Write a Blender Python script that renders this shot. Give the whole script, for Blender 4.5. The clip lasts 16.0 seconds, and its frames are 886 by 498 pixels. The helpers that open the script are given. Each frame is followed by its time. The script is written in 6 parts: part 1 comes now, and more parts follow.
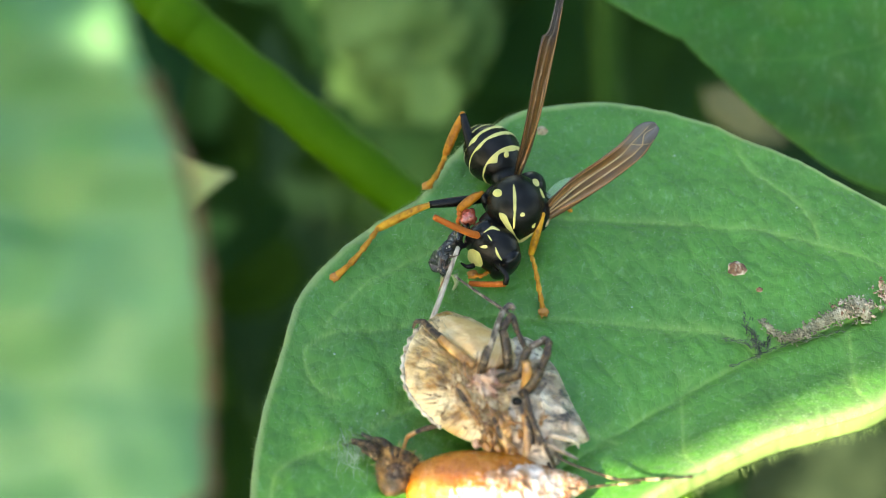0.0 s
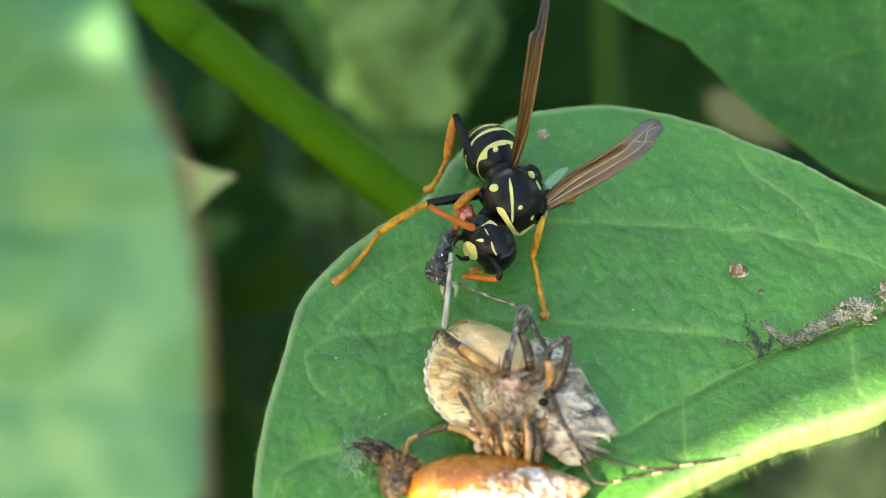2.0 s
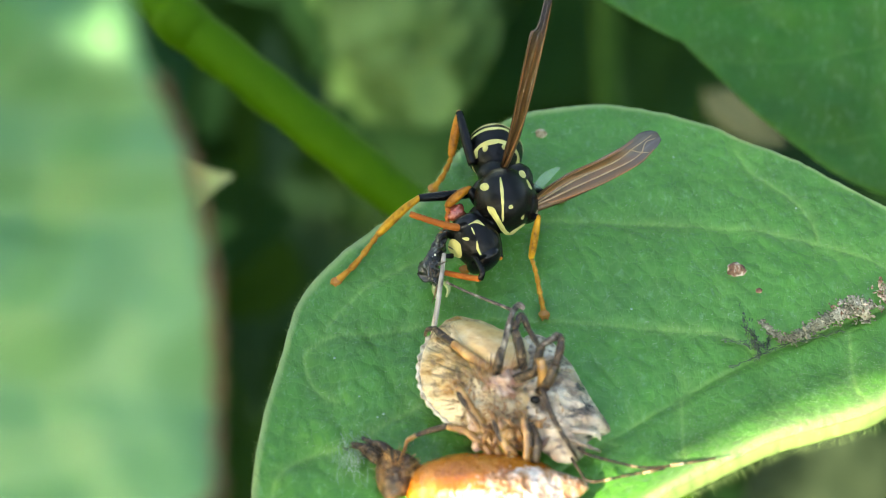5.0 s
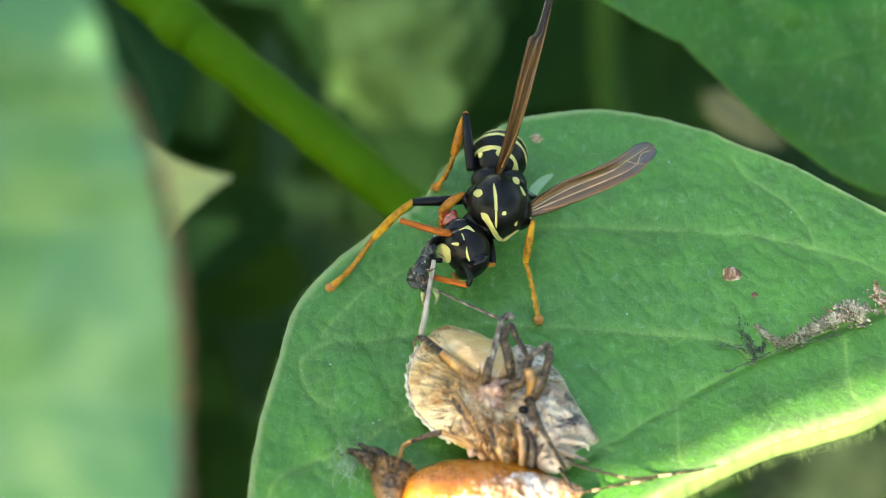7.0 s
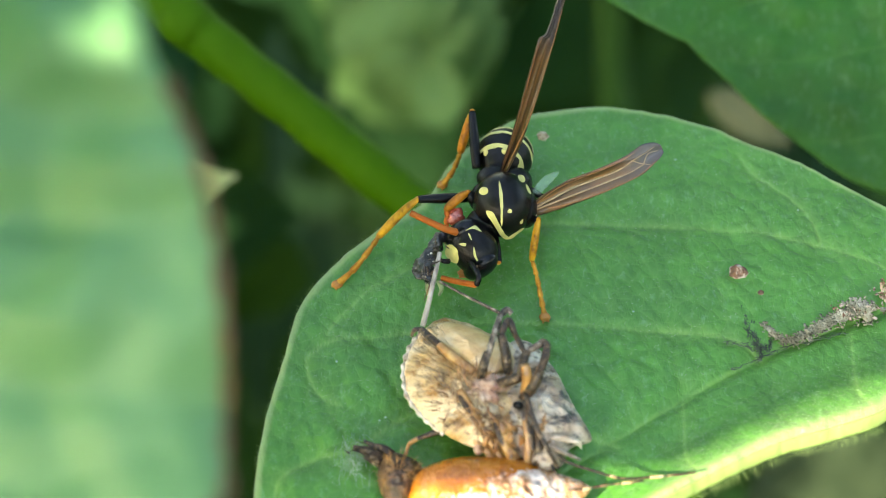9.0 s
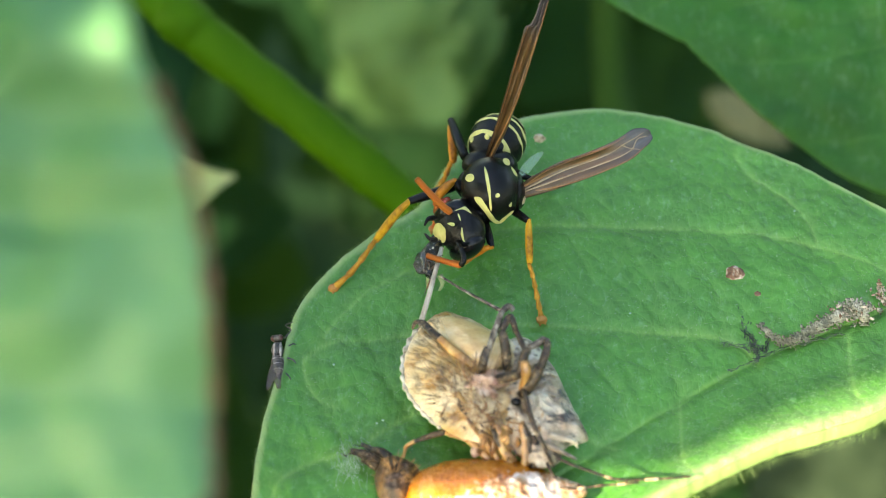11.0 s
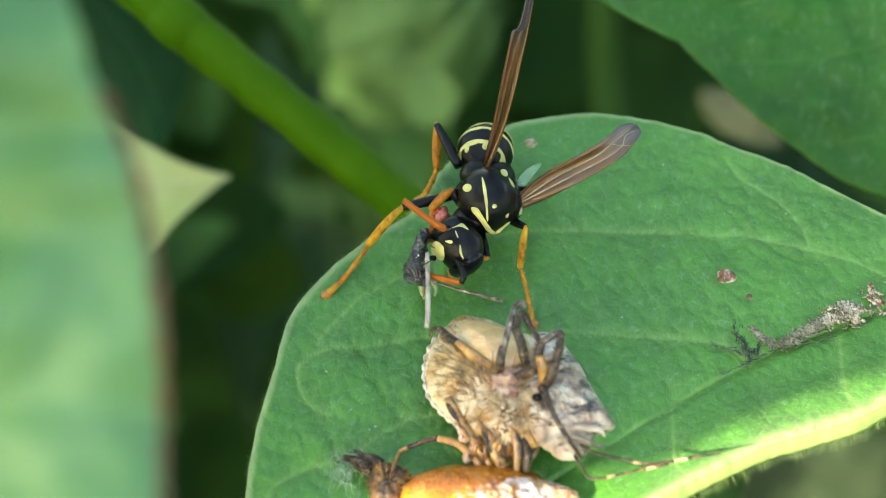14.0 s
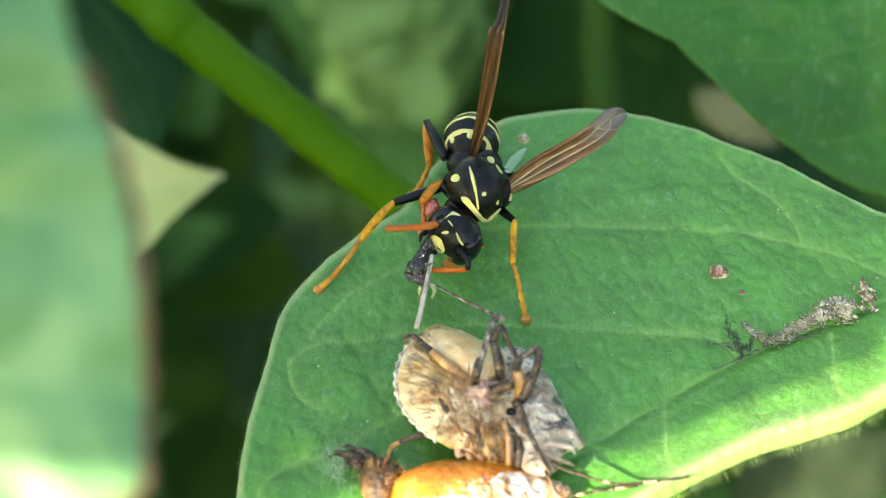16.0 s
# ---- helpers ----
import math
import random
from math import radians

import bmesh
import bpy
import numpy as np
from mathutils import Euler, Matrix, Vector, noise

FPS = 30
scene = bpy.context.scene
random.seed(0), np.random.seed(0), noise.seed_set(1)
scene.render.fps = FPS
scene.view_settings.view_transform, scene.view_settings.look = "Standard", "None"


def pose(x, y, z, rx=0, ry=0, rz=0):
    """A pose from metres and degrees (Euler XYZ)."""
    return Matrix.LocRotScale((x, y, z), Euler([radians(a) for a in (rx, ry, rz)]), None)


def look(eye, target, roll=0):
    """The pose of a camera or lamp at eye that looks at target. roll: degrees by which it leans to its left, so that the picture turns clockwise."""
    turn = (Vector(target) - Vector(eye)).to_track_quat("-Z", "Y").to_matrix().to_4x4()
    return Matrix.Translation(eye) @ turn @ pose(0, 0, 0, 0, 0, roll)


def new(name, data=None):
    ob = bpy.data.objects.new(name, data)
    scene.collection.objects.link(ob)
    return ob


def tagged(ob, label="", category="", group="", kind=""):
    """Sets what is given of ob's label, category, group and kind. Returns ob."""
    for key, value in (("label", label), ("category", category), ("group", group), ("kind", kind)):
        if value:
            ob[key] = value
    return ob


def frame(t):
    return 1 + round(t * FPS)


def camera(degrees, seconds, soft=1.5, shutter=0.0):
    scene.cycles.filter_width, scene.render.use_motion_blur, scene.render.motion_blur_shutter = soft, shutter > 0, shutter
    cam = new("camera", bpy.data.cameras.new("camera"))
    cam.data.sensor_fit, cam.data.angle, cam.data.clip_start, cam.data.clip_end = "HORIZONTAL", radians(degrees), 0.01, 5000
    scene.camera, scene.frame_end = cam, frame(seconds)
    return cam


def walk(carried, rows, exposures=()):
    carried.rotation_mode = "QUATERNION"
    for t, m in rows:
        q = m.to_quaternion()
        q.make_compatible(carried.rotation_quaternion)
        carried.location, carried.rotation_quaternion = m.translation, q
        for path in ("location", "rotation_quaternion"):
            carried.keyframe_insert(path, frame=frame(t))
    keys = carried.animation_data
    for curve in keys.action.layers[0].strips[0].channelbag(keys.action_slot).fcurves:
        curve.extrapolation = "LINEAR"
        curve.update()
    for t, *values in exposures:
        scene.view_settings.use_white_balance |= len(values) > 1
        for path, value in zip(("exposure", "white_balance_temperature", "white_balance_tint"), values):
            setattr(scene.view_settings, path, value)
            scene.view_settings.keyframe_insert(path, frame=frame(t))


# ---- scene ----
# One stage frame: x right, y up the leaf, z out of the leaf towards the open side; millimetres.
MM = 0.001
STAGE = pose(0, 0, 0.45, 50, 0, 0)
REACH = 146.0

CAM = [(0, -0.020, -0.157), (0.5, -0.039, -0.117), (1, -0.020, -0.098), (1.5, 0.020, -0.088), (2, 0.059, -0.078), (2.5, 0.059, -0.059), (3, 0.059, -0.059), (3.5, 0.000, 0.000), (4, -0.059, -0.020), (6.5, 0.078, -0.157), (7, -0.039, -0.049), (7.5, 0.059, -0.059), (8, 0.117, -0.059), (8.5, 0.117, -0.059), (9, 0.137, -0.088), (11.5, 0.078, -0.078), (12, 0.078, -0.078), (12.5, 0.069, -0.088), (13, 0.078, -0.098), (13.5, 0.000, -0.088), (14, -0.127, -0.078), (14.5, -0.059, -0.039), (15, 0.029, -0.362), (15.5, -0.020, -0.284), (16, -0.304, -0.117)]
cam = camera(30.0, 16.0, 1.0, 0.3)
cam.data.dof.use_dof = True
cam.data.dof.focus_distance = 0.1418
cam.data.dof.aperture_fstop = 23.0
walk(cam, [(t, STAGE @ Matrix.Translation((0, 0, REACH * MM)) @ pose(0, 0, 0, p, y, 0)) for t, y, p in CAM],
     exposures=[(0, 3.20, 7800, 7), (13, 3.20, 7800, 7), (15, 3.27, 7800, 7), (16, 3.29, 7800, 7)])

# ---- light ----
SUN = Vector((-0.620, -0.619, 0.484)).normalized()
world = bpy.data.worlds.new("sky")
scene.world = world
world.use_nodes = True
sky = world.node_tree.nodes.new("ShaderNodeTexSky")
sky.sky_type, sky.sun_disc = "NISHITA", False
sky.sun_elevation = math.asin(SUN.z)
sky.sun_rotation = math.atan2(SUN.x, SUN.y)
backing = world.node_tree.nodes["Background"]
world.node_tree.links.new(sky.outputs[0], backing.inputs[0])
backing.inputs[1].default_value = 0.15
sun_data = bpy.data.lights.new("sun", "SUN")
sun_data.energy, sun_data.angle, sun_data.color = 2.8, radians(1.6), (1.0, 0.95, 0.86)
sun = new("sun", sun_data)
sun.matrix_world = look(SUN * 3, (0, 0, 0))


# ---- materials ----
def shader(name):
    m = bpy.data.materials.new(name)
    m.use_nodes = True
    nt = m.node_tree
    return m, nt, nt.nodes["Principled BSDF"]


def node(nt, kind, **values):
    n = nt.nodes.new(kind)
    for key, value in values.items():
        n.inputs[key.replace("_", " ")].default_value = value
    return n


def ramp(nt, source, stops):
    r = nt.nodes.new("ShaderNodeValToRGB")
    while len(r.color_ramp.elements) < len(stops):
        r.color_ramp.elements.new(0.5)
    for e, (pos, col) in zip(r.color_ramp.elements, stops):
        e.position, e.color = pos, (*col, 1) if len(col) == 3 else col
    nt.links.new(source, r.inputs[0])
    return r


def mixed(nt, fac, a, b, how="MIX"):
    m = nt.nodes.new("ShaderNodeMix")
    m.data_type, m.blend_type = "RGBA", how
    for socket, value in ((m.inputs[0], fac), (m.inputs[6], a), (m.inputs[7], b)):
        if isinstance(value, bpy.types.NodeSocket):
            nt.links.new(value, socket)
        elif isinstance(value, tuple):
            socket.default_value = (*value, 1)
        else:
            socket.default_value = value
    return m.outputs[2]


def noise_tex(nt, scale, detail=4.0, rough=0.6, stretch=None):
    co = nt.nodes.new("ShaderNodeTexCoord")
    n = node(nt, "ShaderNodeTexNoise", Scale=scale, Detail=detail, Roughness=rough)
    if stretch:
        mp = nt.nodes.new("ShaderNodeMapping")
        mp.inputs["Scale"].default_value = stretch
        nt.links.new(co.outputs["Object"], mp.inputs[0])
        nt.links.new(mp.outputs[0], n.inputs[0])
    else:
        nt.links.new(co.outputs["Object"], n.inputs[0])
    return n.outputs[0]


def bump(nt, height, strength, distance, bsdf):
    b = node(nt, "ShaderNodeBump", Strength=strength, Distance=distance)
    nt.links.new(height, b.inputs["Height"])
    nt.links.new(b.outputs[0], bsdf.inputs["Normal"])
    return b


def leaf_mat(name, base, dark, vein, rough=0.5, through_light=0.35, glow=(0.25, 0.5, 0.05), fine=True, shine=0.45, fuzz=0.0, blotch=90):
    """Leaf skin: cells between the veins, blotches, fine pale hairs, light passing through."""
    m, nt, bs = shader(name)
    at = nt.nodes.new("ShaderNodeAttribute")
    at.attribute_name = "vein"
    col = mixed(nt, ramp(nt, noise_tex(nt, blotch, 3), [(0.35, (0, 0, 0)), (0.68, (1, 1, 1))]).outputs[0], base, dark)
    if fine:
        cells = nt.nodes.new("ShaderNodeTexVoronoi")
        cells.feature = "DISTANCE_TO_EDGE"
        cells.inputs["Scale"].default_value = 900
        co = nt.nodes.new("ShaderNodeTexCoord")
        nt.links.new(co.outputs["Object"], cells.inputs[0])
        cell = ramp(nt, cells.outputs[0], [(0.0, (1, 1, 1)), (0.09, (0, 0, 0))]).outputs[0]
        fleck = ramp(nt, noise_tex(nt, 1500, 3, 0.7, (1.0, 0.4, 1.0)), [(0.56, (0, 0, 0)), (0.80, (1, 1, 1))]).outputs[0]
        mott = ramp(nt, noise_tex(nt, 420, 4, 0.65), [(0.30, (0.74, 0.78, 0.74)), (0.70, (1.14, 1.10, 1.14))]).outputs[0]
        col = mixed(nt, 1.0, col, mott, "MULTIPLY")
        col = mixed(nt, mixed(nt, 0.88, cell, (0.0, 0.0, 0.0)), col, vein)
        col = mixed(nt, mixed(nt, 0.74, fleck, (0.0, 0.0, 0.0)), col, (0.40, 0.60, 0.36))
        net = nt.nodes.new("ShaderNodeTexVoronoi")
        net.feature = "DISTANCE_TO_EDGE"
        net.inputs["Scale"].default_value = 230
        nt.links.new(co.outputs["Object"], net.inputs[0])
        line = ramp(nt, net.outputs[0], [(0.0, (1, 1, 1)), (0.05, (0, 0, 0))]).outputs[0]
        col = mixed(nt, mixed(nt, 0.985, line, (0.0, 0.0, 0.0)), col, vein)
        soft = ramp(nt, net.outputs[0], [(0.0, (0, 0, 0)), (0.45, (1, 1, 1))]).outputs[0]
        hgt = mixed(nt, 0.15, mixed(nt, 0.5, cells.outputs[0], noise_tex(nt, 1700, 4, 0.7, (1.0, 0.45, 1.0))), soft)
        bump(nt, hgt, 0.6, 0.0007, bs)
    v = nt.nodes.new("ShaderNodeMath")
    v.operation = "MULTIPLY"
    nt.links.new(at.outputs["Fac"], v.inputs[0])
    v.inputs[1].default_value = 0.7
    col = mixed(nt, v.outputs[0], col, vein)
    # pale margin tone: own rim above, painted sunlight on the lower side
    pale_lit = nt.nodes.new("ShaderNodeAttribute")
    pale_lit.attribute_name = "pale_lit"
    col = mixed(nt, pale_lit.outputs["Fac"], col, (0.30, 0.40, 0.15))
    nt.links.new(col, bs.inputs["Base Color"])
    bs.inputs["Roughness"].default_value = rough
    bs.inputs["Specular IOR Level"].default_value = shine
    bs.inputs["Sheen Weight"].default_value = fuzz
    bs.inputs["Sheen Roughness"].default_value = 0.45
    tr = node(nt, "ShaderNodeBsdfTranslucent")
    nt.links.new(mixed(nt, 0.5, col, glow), tr.inputs[0])
    mx = nt.nodes.new("ShaderNodeMixShader")
    mx.inputs[0].default_value = through_light
    nt.links.new(bs.outputs[0], mx.inputs[1])
    nt.links.new(tr.outputs[0], mx.inputs[2])
    nt.links.new(mx.outputs[0], nt.nodes["Material Output"].inputs[0])
    return m


def skin_mat(name, stops, scale=300, rough=0.4, relief=0.3, metal=0.0, stretch=None, coat=0.0, depth=0.0001, shine=0.5):
    """Chitin, bark or crumbs: a noise over a few true colours, with fine relief."""
    m, nt, bs = shader(name)
    n = noise_tex(nt, scale, 5, 0.65, stretch)
    nt.links.new(ramp(nt, n, stops).outputs[0], bs.inputs["Base Color"])
    bs.inputs["Roughness"].default_value = rough
    bs.inputs["Specular IOR Level"].default_value = shine
    bs.inputs["Coat Weight"].default_value = coat
    bs.inputs["Coat Roughness"].default_value = 0.15
    bump(nt, noise_tex(nt, scale * 3.3, 4, 0.6, stretch), relief, depth, bs)
    return m


M_LEAF = leaf_mat("leaf_green", (0.060, 0.244, 0.021), (0.041, 0.186, 0.014), (0.28, 0.46, 0.11), 0.40, shine=0.70, fuzz=0.16)
M_LEAF_B = leaf_mat("leaf_green_deep", (0.026, 0.140, 0.014), (0.017, 0.10, 0.011), (0.10, 0.24, 0.035), 0.5, shine=0.3)
# for the added leaves; strong translucency brightens what lies below them
M_LEAF_THIN = leaf_mat("leaf_green_thin", (0.11, 0.26, 0.05), (0.085, 0.22, 0.04), (0.14, 0.30, 0.07), 0.5, 0.6, glow=(0.55, 0.80, 0.35), fine=False, shine=0.3)
M_LEAF_NEAR = leaf_mat("leaf_green_pale", (0.104, 0.234, 0.088), (0.068, 0.180, 0.057), (0.108, 0.238, 0.094), 0.55, 0.2, glow=(0.25, 0.4, 0.16), fine=False, shine=0.5, blotch=45)
# near-black base: the depth's shade is put into the leaf colour
M_LEAF_IN_SHADE = leaf_mat("leaf_in_shade", (0.0052, 0.021, 0.0056), (0.0036, 0.0145, 0.004), (0.008, 0.026, 0.008), 0.85, 0.15, fine=False, shine=0.05)
# two paler leaf greens: a sunlit patch and its falloff, as colour
M_LEAF_LIT = leaf_mat("leaf_lit_green", (0.092, 0.160, 0.056), (0.074, 0.136, 0.045), (0.092, 0.162, 0.058), 0.8, 0.3, fine=False, shine=0.03)
M_LEAF_HALF_LIT = leaf_mat("leaf_half_lit_green", (0.058, 0.112, 0.035), (0.045, 0.092, 0.027), (0.058, 0.114, 0.037), 0.8, 0.3, fine=False, shine=0.03)
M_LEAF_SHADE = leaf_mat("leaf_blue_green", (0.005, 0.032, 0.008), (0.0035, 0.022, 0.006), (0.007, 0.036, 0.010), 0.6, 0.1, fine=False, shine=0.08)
M_LEAF_YELLOW = leaf_mat("leaf_yellowing", (0.36, 0.40, 0.18), (0.27, 0.33, 0.12), (0.42, 0.42, 0.22), 0.5, 0.3, fine=False)
M_RIM = skin_mat("brown_leaf_rim", [(0.35, (0.06, 0.035, 0.02)), (0.65, (0.14, 0.09, 0.05))], 200, 0.7, 0.2, shine=0.1)
# backlit glow of the rolled edge, put into a yellow-green base
M_MARGIN_GLOW = leaf_mat("leaf_margin_backlit", (0.19, 0.34, 0.014), (0.15, 0.30, 0.014), (0.26, 0.40, 0.05), 0.5, 0.5, (0.32, 0.55, 0.01), fine=False)
M_STEM = skin_mat("stem_green", [(0.3, (0.022, 0.070, 0.001)), (0.7, (0.034, 0.092, 0.002))], 120, 0.6, 0.2, shine=0.05)
# darker copy of stem_green, with the shade put into the colour
M_STEM_FAR = skin_mat("stem_shaded_green", [(0.3, (0.008, 0.027, 0.003)), (0.7, (0.013, 0.036, 0.005))], 120, 0.7, 0.2, shine=0.05)
M_TAN = skin_mat("dry_leaf_tan", [(0.3, (0.062, 0.070, 0.034)), (0.7, (0.088, 0.095, 0.050))], 60, 0.8, 0.2, shine=0.05)
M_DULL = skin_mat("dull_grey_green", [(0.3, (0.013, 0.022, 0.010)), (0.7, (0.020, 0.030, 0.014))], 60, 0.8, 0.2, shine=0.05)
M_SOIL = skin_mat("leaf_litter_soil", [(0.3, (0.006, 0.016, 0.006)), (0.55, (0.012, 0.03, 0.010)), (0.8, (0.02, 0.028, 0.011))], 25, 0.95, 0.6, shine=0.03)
M_BLACK = skin_mat("black_chitin", [(0.3, (0.0015, 0.0015, 0.0015)), (0.8, (0.006, 0.005, 0.005))], 1600, 0.27, 0.5, shine=0.17)
M_EYE = skin_mat("eye_black", [(0.3, (0.002, 0.002, 0.003)), (0.8, (0.005, 0.005, 0.006))], 2500, 0.2, 0.1, shine=0.2)
M_YELLOW = skin_mat("yellow_chitin", [(0.25, (0.40, 0.35, 0.10)), (0.75, (0.54, 0.49, 0.19))], 900, 0.5, 0.3, shine=0.25)
M_ORANGE = skin_mat("orange_chitin", [(0.34, (0.16, 0.05, 0.003)), (0.46, (0.33, 0.115, 0.004)), (0.70, (0.46, 0.19, 0.008))], 800, 0.45, 0.45, shine=0.25)
M_TARSUS = skin_mat("brown_amber_foot", [(0.34, (0.13, 0.048, 0.004)), (0.48, (0.27, 0.115, 0.007)), (0.70, (0.42, 0.20, 0.02))], 900, 0.5, 0.4, shine=0.2)
M_AMBER = skin_mat("amber_yellow_chitin", [(0.34, (0.15, 0.062, 0.004)), (0.46, (0.33, 0.155, 0.006)), (0.70, (0.50, 0.27, 0.018))], 800, 0.45, 0.45, shine=0.25)
M_FOOT = skin_mat("rusty_foot", [(0.25, (0.20, 0.070, 0.008)), (0.75, (0.34, 0.145, 0.02))], 700, 0.5, 0.3)
M_REDORANGE = skin_mat("red_orange_chitin", [(0.25, (0.25, 0.055, 0.006)), (0.75, (0.36, 0.10, 0.014))], 600, 0.5, 0.3, shine=0.15)
M_RED = skin_mat("raw_red_flesh", [(0.30, (0.14, 0.015, 0.008)), (0.5, (0.32, 0.05, 0.025)), (0.7, (0.50, 0.16, 0.09))], 900, 0.2, 0.8, coat=0.5)
M_GREYBROWN = skin_mat("grey_brown_chitin", [(0.40, (0.022, 0.015, 0.010)), (0.52, (0.11, 0.08, 0.056)), (0.70, (0.38, 0.32, 0.25))], 1500, 0.4, 0.4, shine=0.3)
M_LEGBROWN = skin_mat("brown_spotted_leg", [(0.42, (0.010, 0.006, 0.004)), (0.52, (0.042, 0.023, 0.011)), (0.62, (0.12, 0.072, 0.034)), (0.75, (0.40, 0.32, 0.21))], 2900, 0.36, 0.4, shine=0.3, coat=0.1)
M_LEGTAN = skin_mat("amber_tan_leg", [(0.3, (0.12, 0.045, 0.010)), (0.5, (0.32, 0.150, 0.036)), (0.7, (0.54, 0.33, 0.12))], 700, 0.35, 0.3, coat=0.3)
M_TISSUE = skin_mat("amber_brown_tissue", [(0.36, (0.05, 0.018, 0.006)), (0.48, (0.20, 0.085, 0.022)), (0.60, (0.38, 0.19, 0.06)), (0.74, (0.60, 0.42, 0.22))], 800, 0.3, 0.6, coat=0.4)
M_ROD = skin_mat("grey_dry_strand", [(0.32, (0.11, 0.08, 0.055)), (0.5, (0.32, 0.26, 0.20)), (0.7, (0.54, 0.47, 0.40))], 900, 0.35, 0.3, stretch=(2.0, 0.3, 1.0))
M_FIBRE = skin_mat("pale_fibre", [(0.35, (0.10, 0.055, 0.022)), (0.5, (0.30, 0.20, 0.10)), (0.7, (0.56, 0.48, 0.36))], 700, 0.4, 0.3)
# the whitish stops paint wet glints into the black
M_LUMP = skin_mat("black_scrap_glints", [(0.46, (0.003, 0.003, 0.003)), (0.61, (0.012, 0.008, 0.007)), (0.68, (0.07, 0.055, 0.055)), (0.74, (0.62, 0.58, 0.58))], 1100, 0.08, 1.0, coat=1.0, depth=0.0006)
M_GLASSY = skin_mat("pale_green_tissue", [(0.3, (0.10, 0.15, 0.045)), (0.7, (0.24, 0.28, 0.11))], 900, 0.3, 0.3)
M_BELLY = skin_mat("tan_belly_plate", [(0.28, (0.34, 0.17, 0.05)), (0.48, (0.56, 0.34, 0.13)), (0.72, (0.74, 0.56, 0.33))], 330, 0.3, 0.6, coat=0.5, stretch=(1.0, 1.6, 1.0))


def shell_mat(name, pale, tan, ochre, dark, rays, spot, scale=420, rough=0.36, patch=150, sharp=0.17, streaks=0.25, run=(0.8, 1.3, 1.0)):
    """A dead bug's shell: pale ground, tan and ochre patches, dark rays towards the margin, dark spots, wrinkles."""
    m, nt, bs = shader(name)
    col = mixed(nt, ramp(nt, noise_tex(nt, patch, 3, 0.55), [(0.40, (0, 0, 0)), (0.60, (1, 1, 1))]).outputs[0], pale, tan)
    col = mixed(nt, ramp(nt, noise_tex(nt, patch * 2.3, 4, 0.6, (1.0, 1.3, 0.7)), [(0.52, (0, 0, 0)), (0.66, (1, 1, 1))]).outputs[0], col, ochre)
    co = nt.nodes.new("ShaderNodeTexCoord")
    turn = nt.nodes.new("ShaderNodeTexGradient")
    turn.gradient_type = "RADIAL"
    nt.links.new(co.outputs["Object"], turn.inputs[0])
    wob = noise_tex(nt, 500, 3, 0.6)
    ang = nt.nodes.new("ShaderNodeMath")
    ang.operation = "MULTIPLY_ADD"
    nt.links.new(turn.outputs["Fac"], ang.inputs[0])
    ang.inputs[1].default_value = rays * 2 * math.pi
    slip = nt.nodes.new("ShaderNodeMath")
    slip.operation = "MULTIPLY"
    nt.links.new(wob, slip.inputs[0])
    slip.inputs[1].default_value = 4.5
    nt.links.new(slip.outputs[0], ang.inputs[2])
    sine = nt.nodes.new("ShaderNodeMath")
    sine.operation = "SINE"
    nt.links.new(ang.outputs[0], sine.inputs[0])
    streak = ramp(nt, sine.outputs[0], [(0.25, (0, 0, 0)), (0.95, (1, 1, 1))]).outputs[0]
    worn = ramp(nt, noise_tex(nt, 330, 3, 0.6), [(0.42, (0, 0, 0)), (0.62, (1, 1, 1))]).outputs[0]
    col = mixed(nt, mixed(nt, 1.0, mixed(nt, 1.0, streak, worn, "MULTIPLY"), (streaks, streaks, streaks), "MULTIPLY"), col, dark)
    col = mixed(nt, ramp(nt, noise_tex(nt, scale, 4, 0.7, run), [(1 - spot, (0, 0, 0)), (1 + sharp - spot, (1, 1, 1))]).outputs[0], col, dark)
    nt.links.new(col, bs.inputs["Base Color"])
    bs.inputs["Roughness"].default_value = rough
    bs.inputs["Coat Weight"].default_value = 0.15
    bs.inputs["Coat Roughness"].default_value = 0.2
    bump(nt, mixed(nt, 0.25, noise_tex(nt, scale * 2.2, 5, 0.65, (0.6, 1.5, 1.0)), streak), 0.8, 0.0003, bs)
    return m


M_HULL = shell_mat("mottled_tan_hull", (0.62, 0.48, 0.29), (0.45, 0.27, 0.09), (0.34, 0.16, 0.03), (0.085, 0.042, 0.016), 46, 0.45, scale=520, patch=230, streaks=0.14)
M_THORAX = shell_mat("grey_mottled_thorax", (0.56, 0.48, 0.37), (0.30, 0.21, 0.14), (0.14, 0.09, 0.065), (0.014, 0.010, 0.011), 20, 0.47, 640, 0.28, 320, 0.08, run=(0.45, 1.7, 1.2))
M_EDGE = skin_mat("pale_shell_edge", [(0.36, (0.20, 0.14, 0.08)), (0.5, (0.46, 0.39, 0.28)), (0.7, (0.66, 0.60, 0.50))], 1300, 0.45, 0.4)
M_PINK = skin_mat("torn_pink_flesh", [(0.3, (0.20, 0.065, 0.035)), (0.50, (0.42, 0.25, 0.165)), (0.72, (0.66, 0.54, 0.43))], 700, 0.3, 0.8, coat=0.4, depth=0.0003)
M_RUST = skin_mat("glossy_orange_belly", [(0.30, (0.17, 0.036, 0.003)), (0.50, (0.40, 0.115, 0.006)), (0.66, (0.50, 0.19, 0.03)), (0.80, (0.62, 0.36, 0.15))], 320, 0.22, 0.9, coat=0.4, depth=0.0004, stretch=(1.5, 0.8, 1.0))
